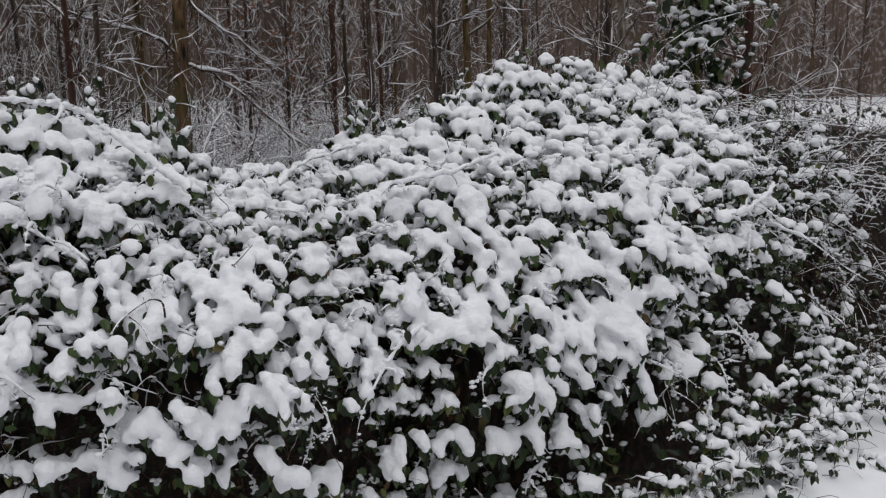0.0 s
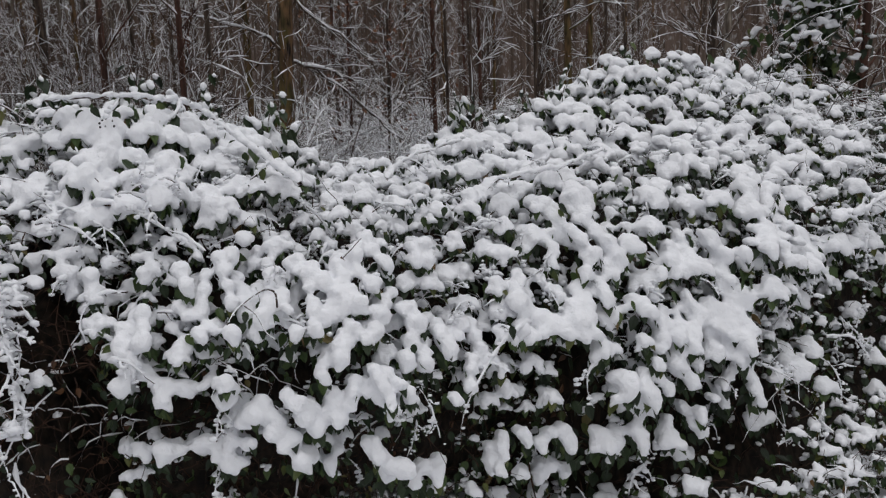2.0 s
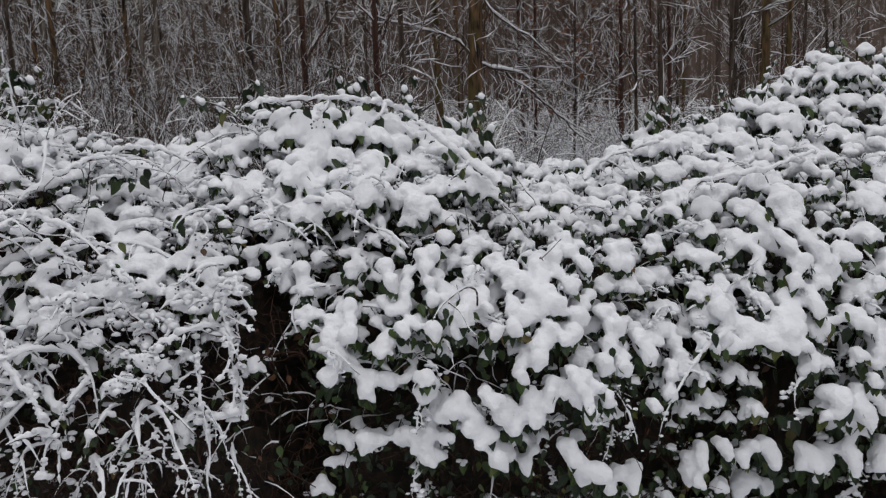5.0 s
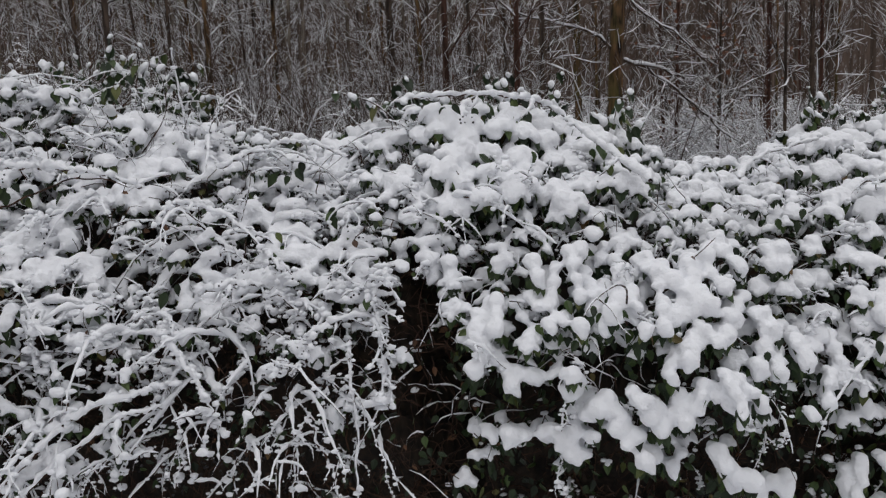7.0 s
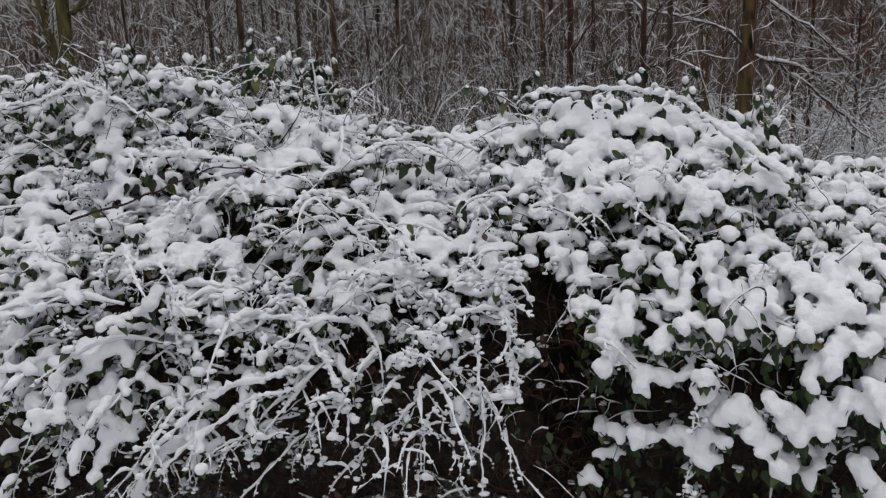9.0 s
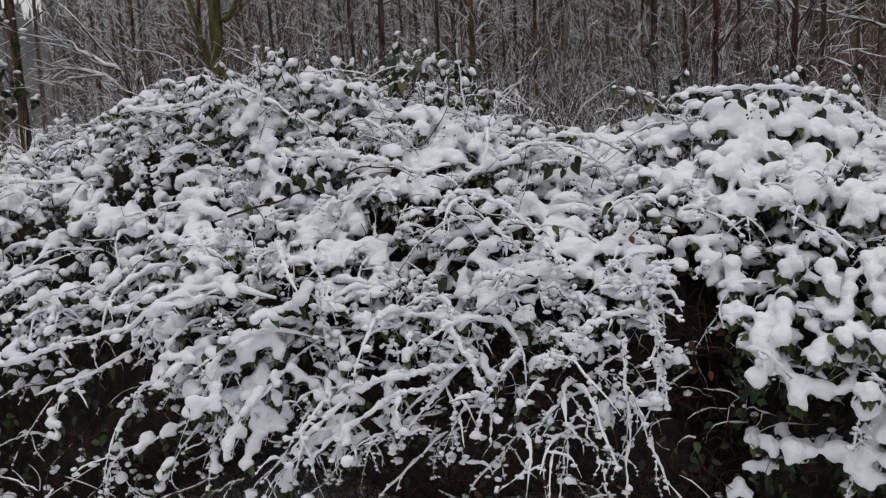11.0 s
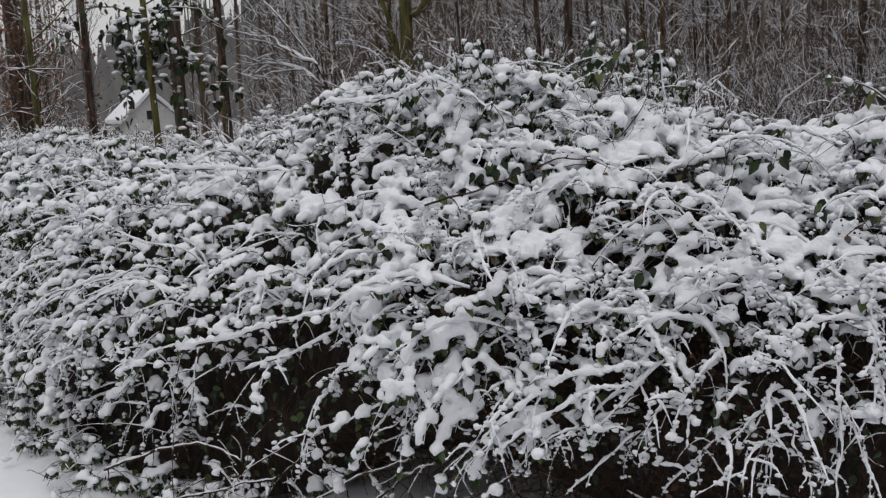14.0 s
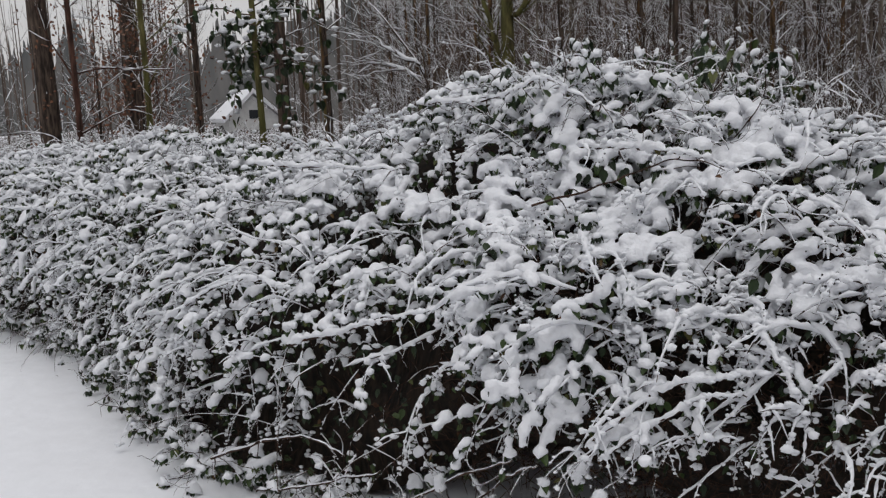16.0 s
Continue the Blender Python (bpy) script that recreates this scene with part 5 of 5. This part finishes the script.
RUSSET = leaf_material("russet_leaves", [(0.0, (0.10, 0.035, 0.018)), (0.6, (0.20, 0.075, 0.035)), (1.0, (0.28, 0.13, 0.07))], True)
russet_beech(-8.6, 8.1, 2.9, 130, "young beech with russet withered leaves and snow")
russet_beech(-10.2, 8.9, 3.2, 130, "young beech with russet withered leaves and snow")
russet_beech(-13.4, 13.0, 3.8, 200, "young beech with russet withered leaves and snow")
russet_beech(-14.2, 14.0, 3.8, 220, "young beech with russet withered leaves and snow")
russet_beech(3.3, 9.2, 2.6, 50, "thin young beech with a few russet leaves")
build_wood()
build_far_wood()


# ---- the white hut beyond the wood ----
def build_hut(x, y, turn):
    root = tagged(new("hut"), "small white hut with a snow-covered gable roof", "hut")
    root.matrix_world = pose(x, y, 0.3, 0, 0, turn)
    m, n, l, p = material("hut_wall", 0.8)
    tex = noise_node(n, l, 6, 4)
    r = ramp_node(n, [(0.3, (0.62, 0.62, 0.61)), (0.7, (0.74, 0.74, 0.73))])
    l.new(tex.outputs[0], r.inputs["Fac"])
    l.new(r.outputs["Color"], p.inputs["Base Color"])
    g, n2, l2, p2 = material("hut_glass", 0.2)
    p2.inputs["Base Color"].default_value = (0.03, 0.035, 0.04, 1)
    hw, d, e, a = 1.2, 4.0, 0.75, 1.9
    wall = Buf()
    wall.add(np.array([(-hw, 0, -0.5), (hw, 0, -0.5), (hw, 0, e), (0, 0, a - 0.1), (-hw, 0, e), (-hw, d, -0.5), (hw, d, -0.5), (hw, d, e), (0, d, a - 0.1), (-hw, d, e)], float),
             np.array([(0, 1, 2), (0, 2, 3), (0, 3, 4), (5, 7, 6), (5, 8, 7), (5, 9, 8), (0, 4, 9), (0, 9, 5), (1, 6, 7), (1, 7, 2)]))
    part("wall", wall.mesh("wall", m, False), root)
    for s in (-1, 1):
        roof = Buf()
        o = [(s * (hw + 0.25), e - 0.2), (0, a), (0, a + 0.2), (s * (hw + 0.27), e)]
        v = np.array([(px, yy, pz) for yy in (-0.3, d + 0.3) for px, pz in o], float)
        roof.add(v, np.array([(0, 1, 2, 3), (4, 7, 6, 5), (0, 4, 5, 1), (1, 5, 6, 2), (2, 6, 7, 3), (3, 7, 4, 0)]))
        part("roof", roof.mesh("roof", SNOW, False), root, "roof slope thick with snow")
    win = Buf()
    win.add(np.array([(px, py, pz) for py in (-0.03, 0.02) for px, pz in ((-0.22, 0.7), (0.22, 0.7), (0.22, 1.1), (-0.22, 1.1))], float),
            np.array([(0, 1, 2, 3), (4, 7, 6, 5), (0, 4, 5, 1), (1, 5, 6, 2), (2, 6, 7, 3), (3, 7, 4, 0)]))
    part("window", win.mesh("window", g, False), root, "dark window in the gable")


build_hut(-28.8, 34.9, 50)
